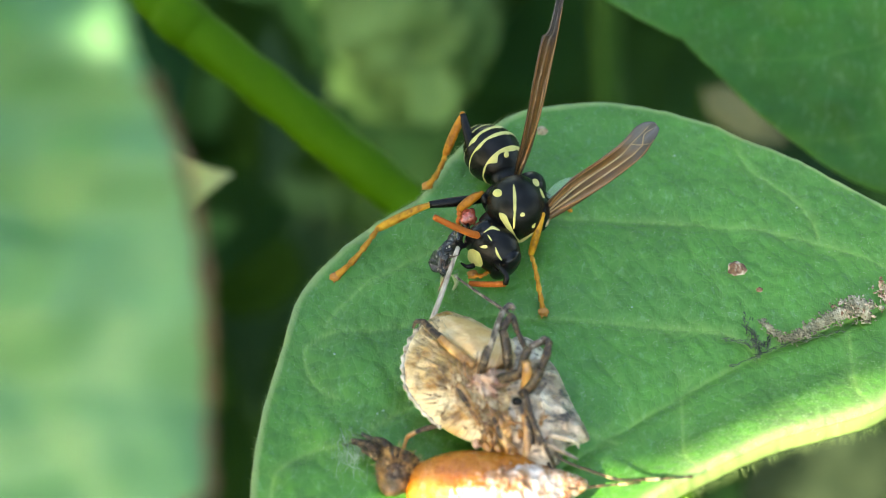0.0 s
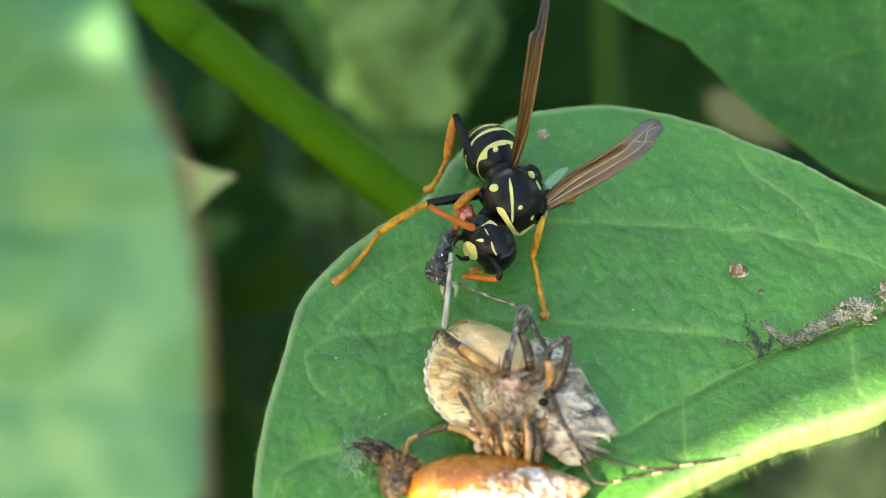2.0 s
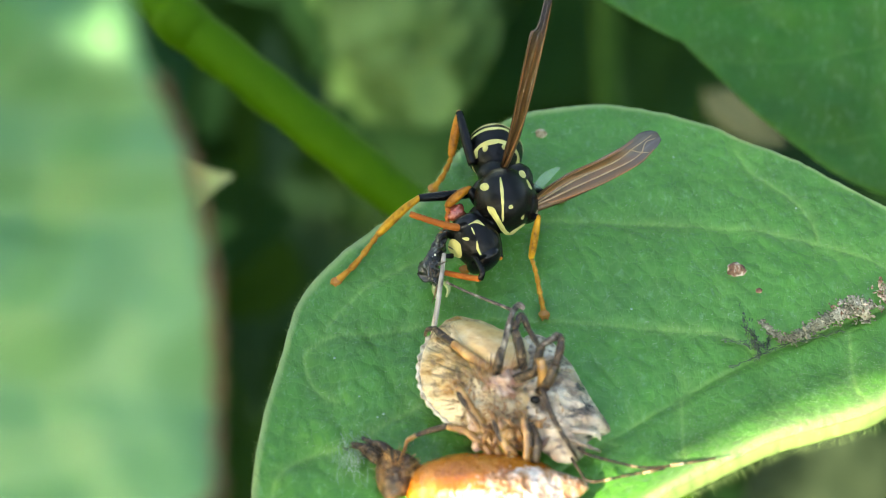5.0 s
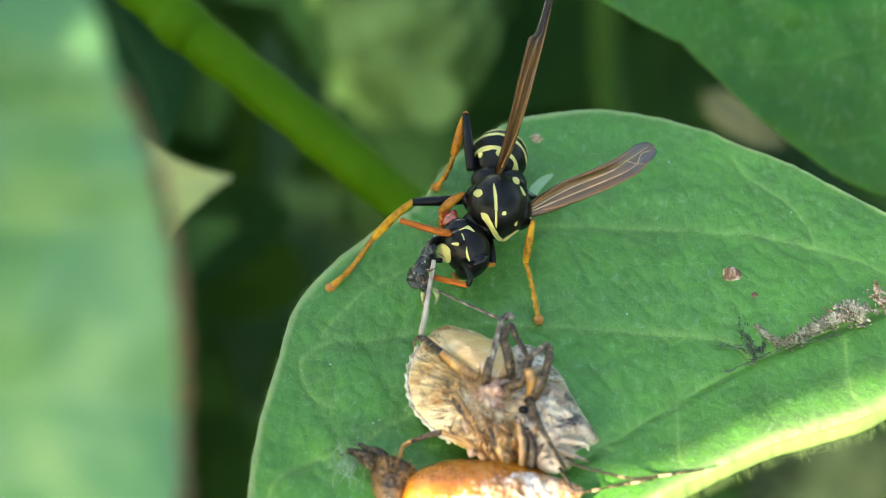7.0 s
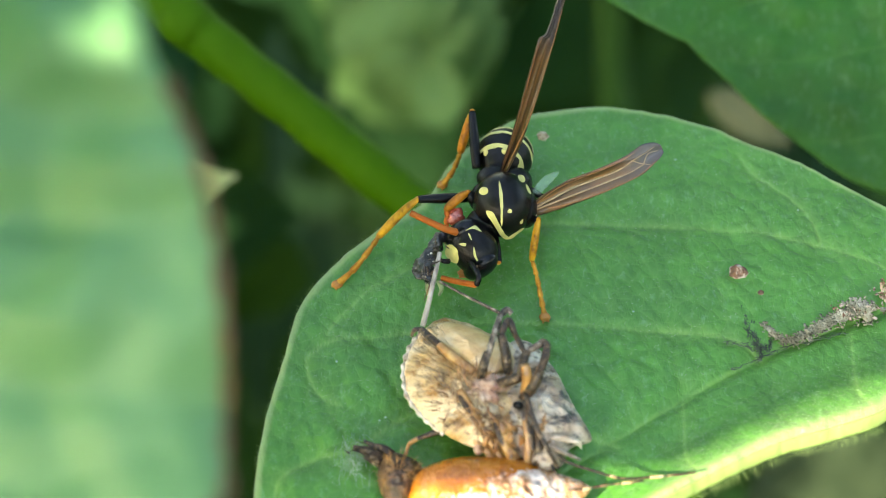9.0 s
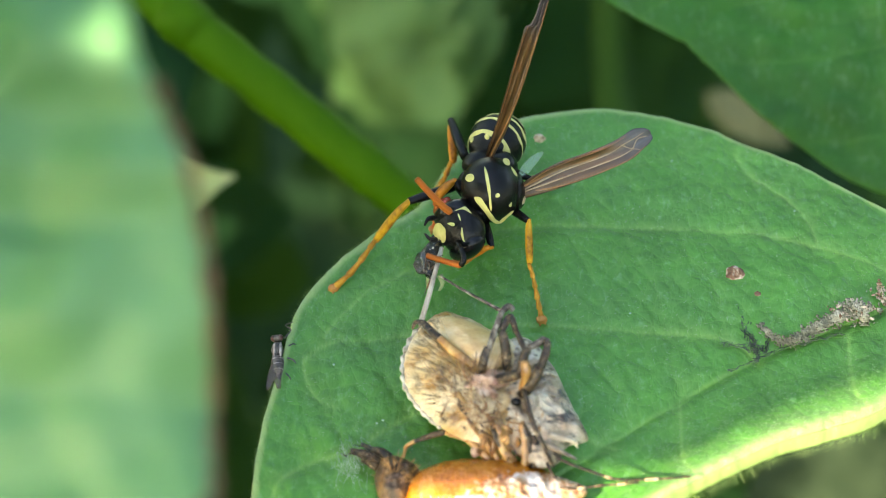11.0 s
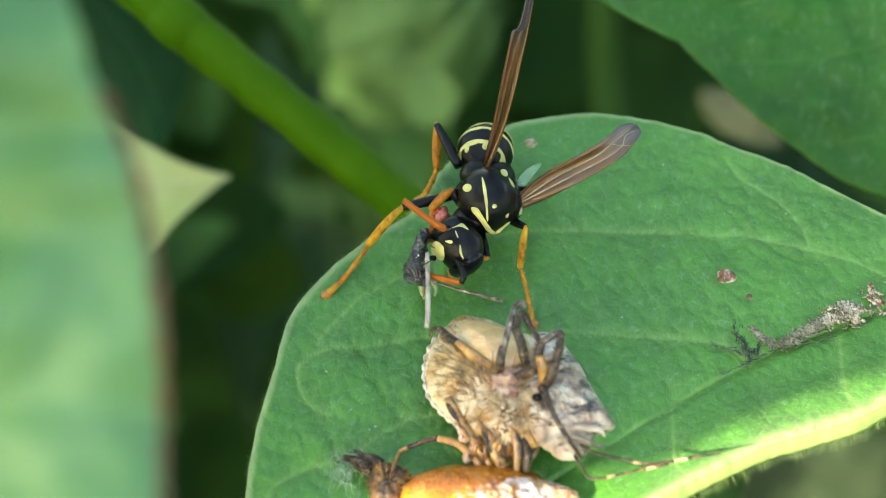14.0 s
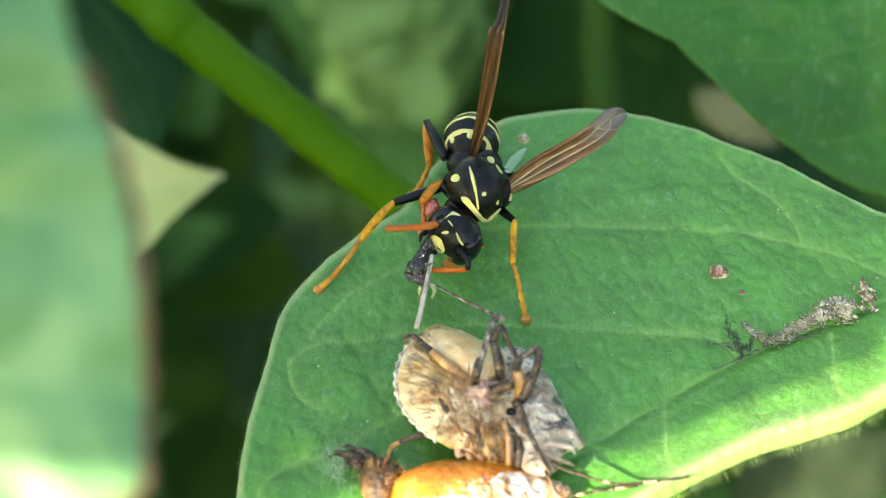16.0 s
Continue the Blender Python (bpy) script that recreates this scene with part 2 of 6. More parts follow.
M_PALE = skin_mat("pale_cracked_belly", [(0.36, (0.24, 0.07, 0.02)), (0.45, (0.50, 0.24, 0.10)), (0.54, (0.66, 0.46, 0.35)), (0.66, (0.84, 0.74, 0.67))], 480, 0.2, 1.0, coat=0.8, depth=0.0005, stretch=(1.7, 0.8, 1.0))
M_DARKBROWN = skin_mat("dark_brown_husk", [(0.36, (0.012, 0.007, 0.005)), (0.52, (0.07, 0.032, 0.012)), (0.68, (0.26, 0.14, 0.05))], 600, 0.35, 0.9, depth=0.0003)
M_FRASS = skin_mat("grey_frass", [(0.30, (0.05, 0.05, 0.03)), (0.45, (0.16, 0.15, 0.095)), (0.57, (0.29, 0.275, 0.19)), (0.74, (0.50, 0.48, 0.40))], 700, 0.8, 0.6, depth=0.0003)
M_CRUMB = skin_mat("rusty_crumb", [(0.33, (0.045, 0.020, 0.012)), (0.48, (0.17, 0.085, 0.045)), (0.60, (0.50, 0.41, 0.32))], 900, 0.8, 0.8, depth=0.0003)
M_CRUMBTAN = skin_mat("tan_crumb", [(0.33, (0.16, 0.10, 0.05)), (0.5, (0.36, 0.27, 0.15)), (0.66, (0.52, 0.43, 0.30))], 1600, 0.75, 0.8, depth=0.0003)
M_WEB = skin_mat("dark_silk", [(0.4, (0.010, 0.022, 0.009)), (0.6, (0.06, 0.085, 0.045))], 1500, 0.6, 0.3)
M_SILK = skin_mat("white_silk", [(0.4, (0.20, 0.32, 0.19)), (0.6, (0.36, 0.46, 0.34))], 600, 0.7, 0.2, shine=0.1)
M_HAIR = skin_mat("pale_hair", [(0.4, (0.30, 0.42, 0.20)), (0.6, (0.44, 0.54, 0.32))], 300, 0.7, 0.1, shine=0.1)
M_FRINGE = skin_mat("green_fringe_hair", [(0.4, (0.10, 0.17, 0.05)), (0.6, (0.20, 0.28, 0.10))], 300, 0.6, 0.1, shine=0.1)
M_FLY = skin_mat("grey_fly_body", [(0.4, (0.012, 0.01, 0.009)), (0.6, (0.09, 0.065, 0.055))], 1200, 0.5, 0.5)


def wing_mat(name, col, dark, alpha):
    m, nt, bs = shader(name)
    at = nt.nodes.new("ShaderNodeAttribute")
    at.attribute_name = "tip"
    n = ramp(nt, noise_tex(nt, 700, 4, 0.6), [(0.3, (0.6, 0.6, 0.6)), (0.7, (1, 1, 1))]).outputs[0]
    # lengthwise streaks, dark to bright, multiply the wing colour
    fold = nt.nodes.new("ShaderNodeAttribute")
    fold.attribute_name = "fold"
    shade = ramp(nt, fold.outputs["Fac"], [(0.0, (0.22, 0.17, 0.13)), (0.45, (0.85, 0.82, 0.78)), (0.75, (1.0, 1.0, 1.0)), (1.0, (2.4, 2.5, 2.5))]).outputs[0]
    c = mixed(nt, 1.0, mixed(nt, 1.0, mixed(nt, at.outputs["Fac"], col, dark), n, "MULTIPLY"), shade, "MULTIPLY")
    nt.links.new(c, bs.inputs["Base Color"])
    bs.inputs["Roughness"].default_value = 0.3
    bs.inputs["Alpha"].default_value = alpha
    bump(nt, noise_tex(nt, 900, 3, 0.6), 0.4, 0.0001, bs)
    return m


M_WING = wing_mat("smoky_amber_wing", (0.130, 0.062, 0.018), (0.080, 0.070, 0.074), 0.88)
M_WINGVEIN = skin_mat("brown_wing_vein", [(0.3, (0.13, 0.05, 0.015)), (0.7, (0.25, 0.11, 0.03))], 600, 0.4, 0.2)
M_WINGPALE = skin_mat("pale_wing_fold", [(0.3, (0.24, 0.15, 0.075)), (0.7, (0.40, 0.29, 0.17))], 600, 0.35, 0.2)
M_HINDWING = skin_mat("pale_clear_wing", [(0.3, (0.28, 0.42, 0.24)), (0.7, (0.38, 0.52, 0.34))], 300, 0.25, 0.2)
M_HINDWING.node_tree.nodes["Principled BSDF"].inputs["Alpha"].default_value = 0.3
M_FLYWING = wing_mat("clear_fly_wing", (0.34, 0.31, 0.28), (0.3, 0.28, 0.26), 0.5)
M_FLYPALE = skin_mat("pale_grey_dust", [(0.4, (0.14, 0.115, 0.10)), (0.62, (0.38, 0.33, 0.31))], 2200, 0.7, 0.4)
M_FLYEYE = skin_mat("dark_red_eye", [(0.4, (0.03, 0.006, 0.006)), (0.6, (0.06, 0.012, 0.010))], 1500, 0.3, 0.2)

# ---- mesh helpers (points in millimetres of the stage) ----
PIVOT = {}


def curve(points, n, closed=False):
    """A smooth line through the points, n samples."""
    ps = [Vector(p) for p in points]
    k = len(ps)
    out = []
    spans = k if closed else k - 1
    for i in range(n):
        u = i / (n if closed else n - 1) * spans
        j = min(int(u), spans - 1)
        f = u - j
        if closed:
            a, b, c, d = (ps[(j + o) % k] for o in (-1, 0, 1, 2))
        else:
            b, c = ps[j], ps[j + 1]
            a = ps[j - 1] if j else b * 2 - c
            d = ps[j + 2] if j + 2 < k else c * 2 - b
        out.append(0.5 * ((2 * b) + (c - a) * f + (2 * a - 5 * b + 4 * c - d) * f * f + (3 * b - a - 3 * c + d) * f ** 3))
    return out


def tube(bm, pts, radii, n=10, flat=1.0):
    """A tapered round limb along the points; radii as long as pts."""
    pts = [Vector(p) for p in pts]
    up = Vector((0.3, 0.2, 1)).normalized()
    rings = []
    for i, p in enumerate(pts):
        d = (pts[min(i + 1, len(pts) - 1)] - pts[max(i - 1, 0)]).normalized()
        a = d.cross(up)
        a = a.normalized() if a.length > 1e-4 else d.orthogonal().normalized()
        b = a.cross(d)
        up = b
        rings.append([bm.verts.new(p + (a * math.cos(q) + b * flat * math.sin(q)) * radii[i]) for q in (2 * math.pi * j / n for j in range(n))])
    for r, s in zip(rings, rings[1:]):
        for j in range(n):
            bm.faces.new((r[j], r[(j + 1) % n], s[(j + 1) % n], s[j]))
    bm.faces.new(rings[0][::-1])
    bm.faces.new(rings[-1])
    return bm


def limb(bm, points, r0, r1, n=14, bulge=0.0, sides=10):
    pts = curve(points, n)
    return tube(bm, pts, [(r0 + (r1 - r0) * i / (n - 1)) * (1 + bulge * math.sin(math.pi * i / (n - 1))) for i in range(n)], sides)


def ball(bm, centre, radii, axes=None, seg=28, rings=18, rough=0.0, grain=1.0, seed=0.0):
    """A rounded body; axes: three directions for its radii; rough: uneven by this share."""
    ax = axes or (Vector((1, 0, 0)), Vector((0, 1, 0)), Vector((0, 0, 1)))
    c = Vector(centre)

    def at(u, v):
        d = Vector((math.cos(u) * math.sin(v), math.sin(u) * math.sin(v), math.cos(v)))
        k = 1 + rough * noise.fractal(Vector((d.x * radii[0], d.y * radii[1], d.z * radii[2])) * grain + Vector((seed, 3.1 * seed, 0)), 0.8, 2.0, 3)
        return bm.verts.new(c + sum((ax[i] * d[i] * radii[i] * k for i in range(3)), Vector()))

    top, bot = at(0, 0), at(0, math.pi)
    rows = [[at(2 * math.pi * j / seg, math.pi * i / rings) for j in range(seg)] for i in range(1, rings)]
    for j in range(seg):
        k = (j + 1) % seg
        bm.faces.new((top, rows[0][j], rows[0][k]))
        bm.faces.new((bot, rows[-1][k], rows[-1][j]))
        for r, s in zip(rows, rows[1:]):
            bm.faces.new((r[j], s[j], s[k], r[k]))
    return bm


def lathe(bm, base, axis, profile, seg=36, side=None, squash=1.0):
    """A turned body along axis: profile of (way along, radius)."""
    d = Vector(axis).normalized()
    a = (Vector(side) - d * d.dot(Vector(side))).normalized() if side else d.orthogonal().normalized()
    b = d.cross(a)
    rows = [[bm.verts.new(Vector(base) + d * s + (a * math.cos(q) * squash + b * math.sin(q)) * (r(q) if callable(r) else r)) for q in (2 * math.pi * j / seg for j in range(seg))] for s, r in profile]
    for r, s in zip(rows, rows[1:]):
        for j in range(seg):
            bm.faces.new((r[j], r[(j + 1) % seg], s[(j + 1) % seg], s[j]))
    bm.faces.new(rows[0][::-1])
    bm.faces.new(rows[-1])
    return bm


def on_ball(centre, radii, axes, p, lift=0.04):
    """The place over p on the front of a ball."""
    c, ax = Vector(centre), axes or (Vector((1, 0, 0)), Vector((0, 1, 0)), Vector((0, 0, 1)))
    o, w = Vector((p[0], p[1], c.z)) - c, Vector((0, 0, 1))
    oo = Vector([o.dot(ax[i]) / radii[i] for i in range(3)])
    ww = Vector([w.dot(ax[i]) / radii[i] for i in range(3)])
    A, B, C = ww.dot(ww), oo.dot(ww), oo.dot(oo) - 0.985
    disc = B * B - A * C
    s = (-B + math.sqrt(disc)) / A if disc > 0 else -B / A
    q = c + o + w * s
    loc = Vector([(q - c).dot(ax[i]) / radii[i] ** 2 for i in range(3)])
    nrm = sum((ax[i] * loc[i] for i in range(3)), Vector()).normalized()
    return q + nrm * lift, nrm


def mark(bm, body, points, widths, n=16):
    """A raised coloured band that follows a body's skin."""
    line = curve([(p[0], p[1], 0) for p in points], n)
    m = len(widths)
    rows = []
    for i, p in enumerate(line):
        d = line[min(i + 1, n - 1)] - line[max(i - 1, 0)]
        s = Vector((-d.y, d.x, 0)).normalized()
        u = i / (n - 1) * (m - 1)
        j = min(int(u), m - 2)
        w = (widths[j] + (widths[j + 1] - widths[j]) * (u - j)) * max(0.05, 1 - abs(2 * i / (n - 1) - 1) ** (2.2 if len(points) == 2 else 5)) ** 0.5 * (1 + 0.22 * noise.noise(p * 2.6))
        row = []
        for k in (-1, -0.5, 0, 0.5, 1):
            q, nr = on_ball(*body, p + s * (w * 0.5 * k), 0.03 * (1 - k * k) + 0.022)
            row.append(bm.verts.new(q))
        rows.append(row)
    for r, s in zip(rows, rows[1:]):
        for j in range(4):
            bm.faces.new((r[j], s[j], s[j + 1], r[j + 1]))
    return bm


def mesh_of(name, bm, material, pivot):
    me = bpy.data.meshes.new(name)
    for v in bm.verts:
        v.co = (v.co - pivot) * MM
    bmesh.ops.recalc_face_normals(bm, faces=bm.faces)
    bm.to_mesh(me)
    bm.free()
    me.materials.append(material)
    me.shade_smooth()
    return me


def part(name, bm, material, parent, label="", pivot=None):
    p = Vector(pivot) if pivot is not None else PIVOT[parent]
    ob = new(name, mesh_of(name, bm, material, p))
    ob.parent = parent
    ob.location = (p - PIVOT[parent]) * MM
    PIVOT[ob] = p
    if label:
        ob["label"] = label
    return ob


def thing(name, pivot, label, category, group="", kind=""):
    ob = new(name)
    ob.empty_display_size = 0.003
    PIVOT[ob] = Vector(pivot)
    ob.matrix_basis = STAGE @ Matrix.Translation(PIVOT[ob] * MM)
    return tagged(ob, label, category, group, kind)


def single(name, bm, material, pivot, label, category, group="", kind=""):
    p = Vector(pivot)
    ob = new(name, mesh_of(name, bm, material, p))
    PIVOT[ob] = p
    ob.matrix_basis = STAGE @ Matrix.Translation(p * MM)
    return tagged(ob, label, category, group, kind)


# ---- leaves ----
OUT = Vector((0, math.sin(math.radians(35)), math.cos(math.radians(35))))


def vein_distance(mids, rim, nr, lines):
    """How far each point between midrib and rim lies from the nearest of the veins."""
    a, b = (np.array([(p.x, p.y) for p in row]) for row in (mids, rim))
    grid = a[:, None] + (b - a)[:, None] * np.linspace(0, 1, nr + 1)[None, :, None]
    best = np.full(grid.shape[:2], 99.0)
    for points in lines:
        way = np.array([(p.x, p.y) for p in curve([(x, y, 0) for x, y in points], 8 * len(points))])
        for p, q in zip(way, way[1:]):
            d = q - p
            u = np.clip(((grid - p) @ d) / (d @ d + 1e-9), 0, 1)
            best = np.minimum(best, np.linalg.norm(grid - p - u[..., None] * d, axis=2))
    return best


def blade(name, mid, upper, lower, material, label, out=OUT, ns=200, nr=50, swell=0.5, fold=0.0, curl=0.0, curl_from=0.86,
          wave=0.25, veins=11, lean=0.3, seed=0.0, thick=0.22, pivot=None, rim_mat=None, rim_from=0.9, stalk=(), rib_r=0.45, sun_hole=None, lines=()):
    """A leaf between its midrib and two margins: quilted between the veins, wavy, thick; curl: mm that the lower margin rolls over."""
    mids = curve(mid, ns)
    sides = [curve(upper, ns), curve(lower, ns)]
    verts, vein, pale_lit, faces, edging, index = [], [], [], [], [], {}
    near, cross = ([vein_distance(mids, sides[k], nr, [ln for ln, major in lines if major == m]) for k in (0, 1)] if lines else None for m in (True, False))
    for side in (0, 1):
        for i in range(ns):
            s = i / (ns - 1)
            for j in range(nr + 1):
                if side and not j:
                    index[1, i, 0] = index[0, i, 0]
                    continue
                r = j / nr
                a, b = mids[i], sides[side][i]
                p = a.lerp(b, r)
                # side veins sweep forward from the midrib
                w = (s - lean * r ** 0.85) * veins + 0.35 * side + 0.05 * math.sin(5 * r + seed)
                d = abs(w - round(w))
                width = (b - a).length
                q = max(0.0, 1 - d / (0.024 + 0.012 * (1 - r))) * (1 - 0.4 * r)
                rib = max(0.0, 1 - r * width / 0.35)
                h = swell * (math.sin(math.pi * min(1, d * 2)) ** 0.7 - 0.5) * (0.35 + 0.65 * math.sin(math.pi * min(r * 1.02, 1))) * 0.5
                if lines:
                    d, e = near[side][i, j], cross[side][i, j]
                    q = max(0.85 * math.exp(-(d / 0.17) ** 2), 0.22 * math.exp(-(e / 0.14) ** 2), 0.2 * math.exp(-(d / 0.6) ** 2))
                    cell = noise.voronoi(p * 0.5 + Vector((0, 0, seed)))[0]
                    h = swell * (min(1.0, d / 3.0) ** 0.6 - 0.5) - 0.10 * math.exp(-(e / 0.5) ** 2) + 0.14 * min(1.0, (cell[1] - cell[0]) * 2.2)
                h += wave * noise.fractal(p * 0.10 + Vector((seed, 0, seed)), 0.8, 2.0, 3) * min(1, r * 4 + 0.2)
                if side and curl:
                    h *= 0.35
                h += 0.05 * noise.noise(p * 1.3) * min(1, 3 * r)
                h += 0.8 * wave * noise.noise(p * 0.3 + Vector((seed, 7, 0))) * min(1, 4 * r) * min(1, 6 * (1 - r) + 0.2)
                h -= 0.35 * math.exp(-(r * width / 0.8) ** 2)
                if side and fold:
                    h -= fold * math.sin(math.pi * r) * 0.5
                p = p + out * h
                if side and curl and r > curl_from:
                    k = (r - curl_from) / (1 - curl_from)
                    p = p - out * curl * k * k
                edge = 0.06 * noise.noise(b * 2.3 + Vector((seed, 0, 0))) * r ** 8
                p = p + (b - a).normalized() * edge
                index[side, i, j] = len(verts)
                verts.append(p)
                vein.append(max(q * 0.75, rib * (0.3 if lines else 1.0), (1.15 if lines else 0.85) * max(0.0, (r * width - width + 0.8) / 0.8) ** 1.3 * (1 - 0.5 * side)))
                # lower side: a sunlit band painted towards the rolled margin
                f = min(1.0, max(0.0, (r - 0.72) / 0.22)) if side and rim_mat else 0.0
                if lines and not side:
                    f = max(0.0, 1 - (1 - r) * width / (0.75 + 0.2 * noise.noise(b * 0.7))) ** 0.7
                pale_lit.append((0.75 if side else 0.9) * f * f * (3 - 2 * f))
        for i in range(ns - 1):
            for j in range(nr):
                f = [index[side, i, j], index[side, i + 1, j], index[side, i + 1, j + 1], index[side, i, j + 1]]
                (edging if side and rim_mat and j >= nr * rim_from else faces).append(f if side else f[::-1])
    if sun_hole:
        # an added hole that lets a fleck of sun through
        faces = [f for f in faces if (verts[f[0]] - Vector(sun_hole[0])).length > sun_hole[1] * (1 + 0.3 * noise.noise(verts[f[0]] * 0.8))]
    piv = Vector(pivot) if pivot is not None else mids[0]
    root = thing("leaf", piv, label, "leaf")

    def sheet(nm, fs, mat, lift, note=""):
        used = sorted({k for f in fs for k in f})
        at = {k: i for i, k in enumerate(used)}
        me = bpy.data.meshes.new(nm)
        me.from_pydata([(verts[k] + out * lift - piv) * MM for k in used], [], [[at[k] for k in f] for f in fs])
        me.attributes.new("vein", "FLOAT", "POINT").data.foreach_set("value", [vein[k] for k in used])
        if rim_mat:
            me.attributes.new("pale_lit", "FLOAT", "POINT").data.foreach_set("value", [pale_lit[k] for k in used])
        me.materials.append(mat)
        me.shade_smooth()
        ob = new(nm, me)
        ob.parent = root
        PIVOT[ob] = piv
        if note:
            ob["label"] = note
        solid = ob.modifiers.new("thickness", "SOLIDIFY")
        solid.thickness, solid.offset = thick * MM, -1

    sheet("blade", faces, material, 0.0)
    if edging:
        sheet("margin", edging, rim_mat, 0.0, "thin rolled margin, its backlit yellow-green put into the colour")
    rib = curve([p - out * (rib_r * 1.1 + 0.3) for p in mids], 60)
    part("midrib", tube(bmesh.new(), rib, [rib_r * (1.1 - 0.8 * i / 59) for i in range(60)], 8), M_STEM, root)
    if stalk:
        line = curve([mids[0] - out * (rib_r * 1.1 + 0.3), *[Vector(p) for p in stalk]], 40)
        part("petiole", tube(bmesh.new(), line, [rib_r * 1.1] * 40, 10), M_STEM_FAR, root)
    margins = [[verts[index[k, i, nr]] for i in range(ns)] for k in (0, 1)]
    return root, mids, margins, lambda side, s, r: verts[index[side, min(ns - 1, int(s * ns)), min(nr, int(r * nr))]]


def ground_at(x, y, z=0.0):
    """A world place (metres) in stage millimetres."""
    return STAGE.inverted() @ Vector((x, y, z)) / MM


LEAF_PIVOT = (45, 0, 0)
# veins of the large leaf: (run, a main one or a cross vein)
VEIN_LOW = [(26.7, -9.5), (24.3, -7.8), (20.0, -7.2), (15.3, -6.8), (8.5, -6.3), (0.8, -6.4), (-6.4, -7.6), (-8.8, -7.7), (-10.7, -8.4), (-11.8, -9.4)]
VEIN_HIGH = [(42.0, -3.6), (36.5, -1.0), (29.4, 1.0), (24.4, 1.6), (16.4, 2.1), (10.9, 2.2), (5.8, 2.0), (1.8, 0.6), (-6.1, -3.3), (-8.9, -5.8), (-10.2, -7.3)]
VEIN_TIP = [(14.1, -16.1), (10.0, -15.0), (5.4, -13.5), (0.7, -13.1), (-3.0, -13.7), (-7.5, -16.3), (-10.3, -16.9), (-12.4, -17.8), (-13.7, -19.5), (-13.4, -23.8)]
VEINS = [(VEIN_LOW, True), (VEIN_HIGH, True), (VEIN_TIP, True)]
VEINS += [([(-11.8, -9.4), (-11.4, -10.9), (-10.4, -12.2), (-8.6, -13.0)], True), ([(33.2, 0.0), (32.7, 2.1), (31.0, 4.5), (28.2, 6.6), (26.9, 8.8)], True)]
VEINS += [([(26.9, 8.8), (23.8, 9.3), (20.5, 8.2), (17.4, 7.3), (14.3, 7.5)], False), ([(16.4, 2.1), (14.1, 4.5), (11.6, 6.0), (8.0, 5.7)], False)]
VEINS += [([(19.7, -12.7), (19.5, -14.8), (19.4, -16.5), (20.4, -17.9)], True), ([(34.5, -7.3), (34.2, -9.5), (34.1, -11.7), (34.9, -13.1)], True), ([(27.7, -9.5), (27.2, -11.7), (27.7, -13.5), (28.6, -14.6)], False)]
VEINS += [([(16.4, 2.0), (16.9, -0.4), (18.5, -3.4), (19.3, -7.2)], False), ([(20.9, 1.5), (22.0, -1.4), (23.5, -3.5), (24.3, -7.6)], False), ([(33.2, -0.1), (34.9, -1.9), (35.7, -5.8)], False)]
VEINS += [([(29.4, 1.0), (28.2, 3.6), (23.9, 5.7), (20.5, 8.1)], False), ([(10.9, 2.2), (12.2, -0.4), (13.5, -3.4), (14.5, -6.7)], False), ([(-6.4, -7.6), (-4.0, -11.7), (-2.9, -13.6)], False)]
VEINS += [([(-10.4, -12.2), (-9.0, -14.4), (-7.5, -16.2)], False), ([(-2.2, -1.5), (-3.0, -3.9), (-3.1, -7.1)], False), ([(11.9, -6.6), (12.7, -9.5), (14.8, -12.2), (15.5, -15.2)], False), ([(20.0, -7.3), (19.3, -9.9), (20.0, -12.2)], False)]
main_leaf, rib_line, rims, leaf_point = blade(
    "leaf",
    [(48.37, -1.44, 1.01), (38.14, -5.21, 3.64), (25.99, -9.57, 6.70), (12.70, -16.28, 11.40), (0.71, -23.04, 16.13), (-9.62, -29.15, 20.40)],
    [(48.37, -1.44, 1.01), (45.44, 1.05, -0.74), (39.74, 3.29, -2.31), (31.87, 7.71, -5.40), (24.47, 10.92, -7.65), (15.42, 12.93, -9.05), (7.71, 12.03, -8.42), (4.61, 10.54, -7.38), (1.98, 8.90, -6.23), (0.15, 7.07, -4.95), (-1.07, 5.11, -3.58), (-2.44, 3.66, -2.56), (-4.24, 2.53, -1.77), (-6.42, 1.15, -0.81), (-10.09, -1.93, 1.35), (-12.46, -5.06, 3.54), (-13.73, -9.93, 6.95), (-14.82, -14.36, 10.05), (-15.31, -19.82, 13.88), (-14.48, -24.60, 17.22), (-9.62, -29.15, 20.40)],
    [(48.37, -1.44, 1.01), (42.27, -9.28, 9.50), (35.59, -13.12, 13.18), (30.90, -14.59, 14.22), (26.70, -15.63, 14.94), (22.48, -17.19, 16.03), (17.89, -19.35, 17.04), (13.33, -22.18, 18.52), (7.16, -25.41, 19.79), (0.69, -27.84, 20.49), (-9.62, -29.15, 20.40)],
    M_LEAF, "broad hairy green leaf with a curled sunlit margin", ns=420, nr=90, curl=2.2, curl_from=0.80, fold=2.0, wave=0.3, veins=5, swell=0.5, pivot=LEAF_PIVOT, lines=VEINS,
    rim_mat=M_MARGIN_GLOW, rim_from=0.915, stalk=[(70, -8, -8), ground_at(0.085, 0.02)], rib_r=0.7)

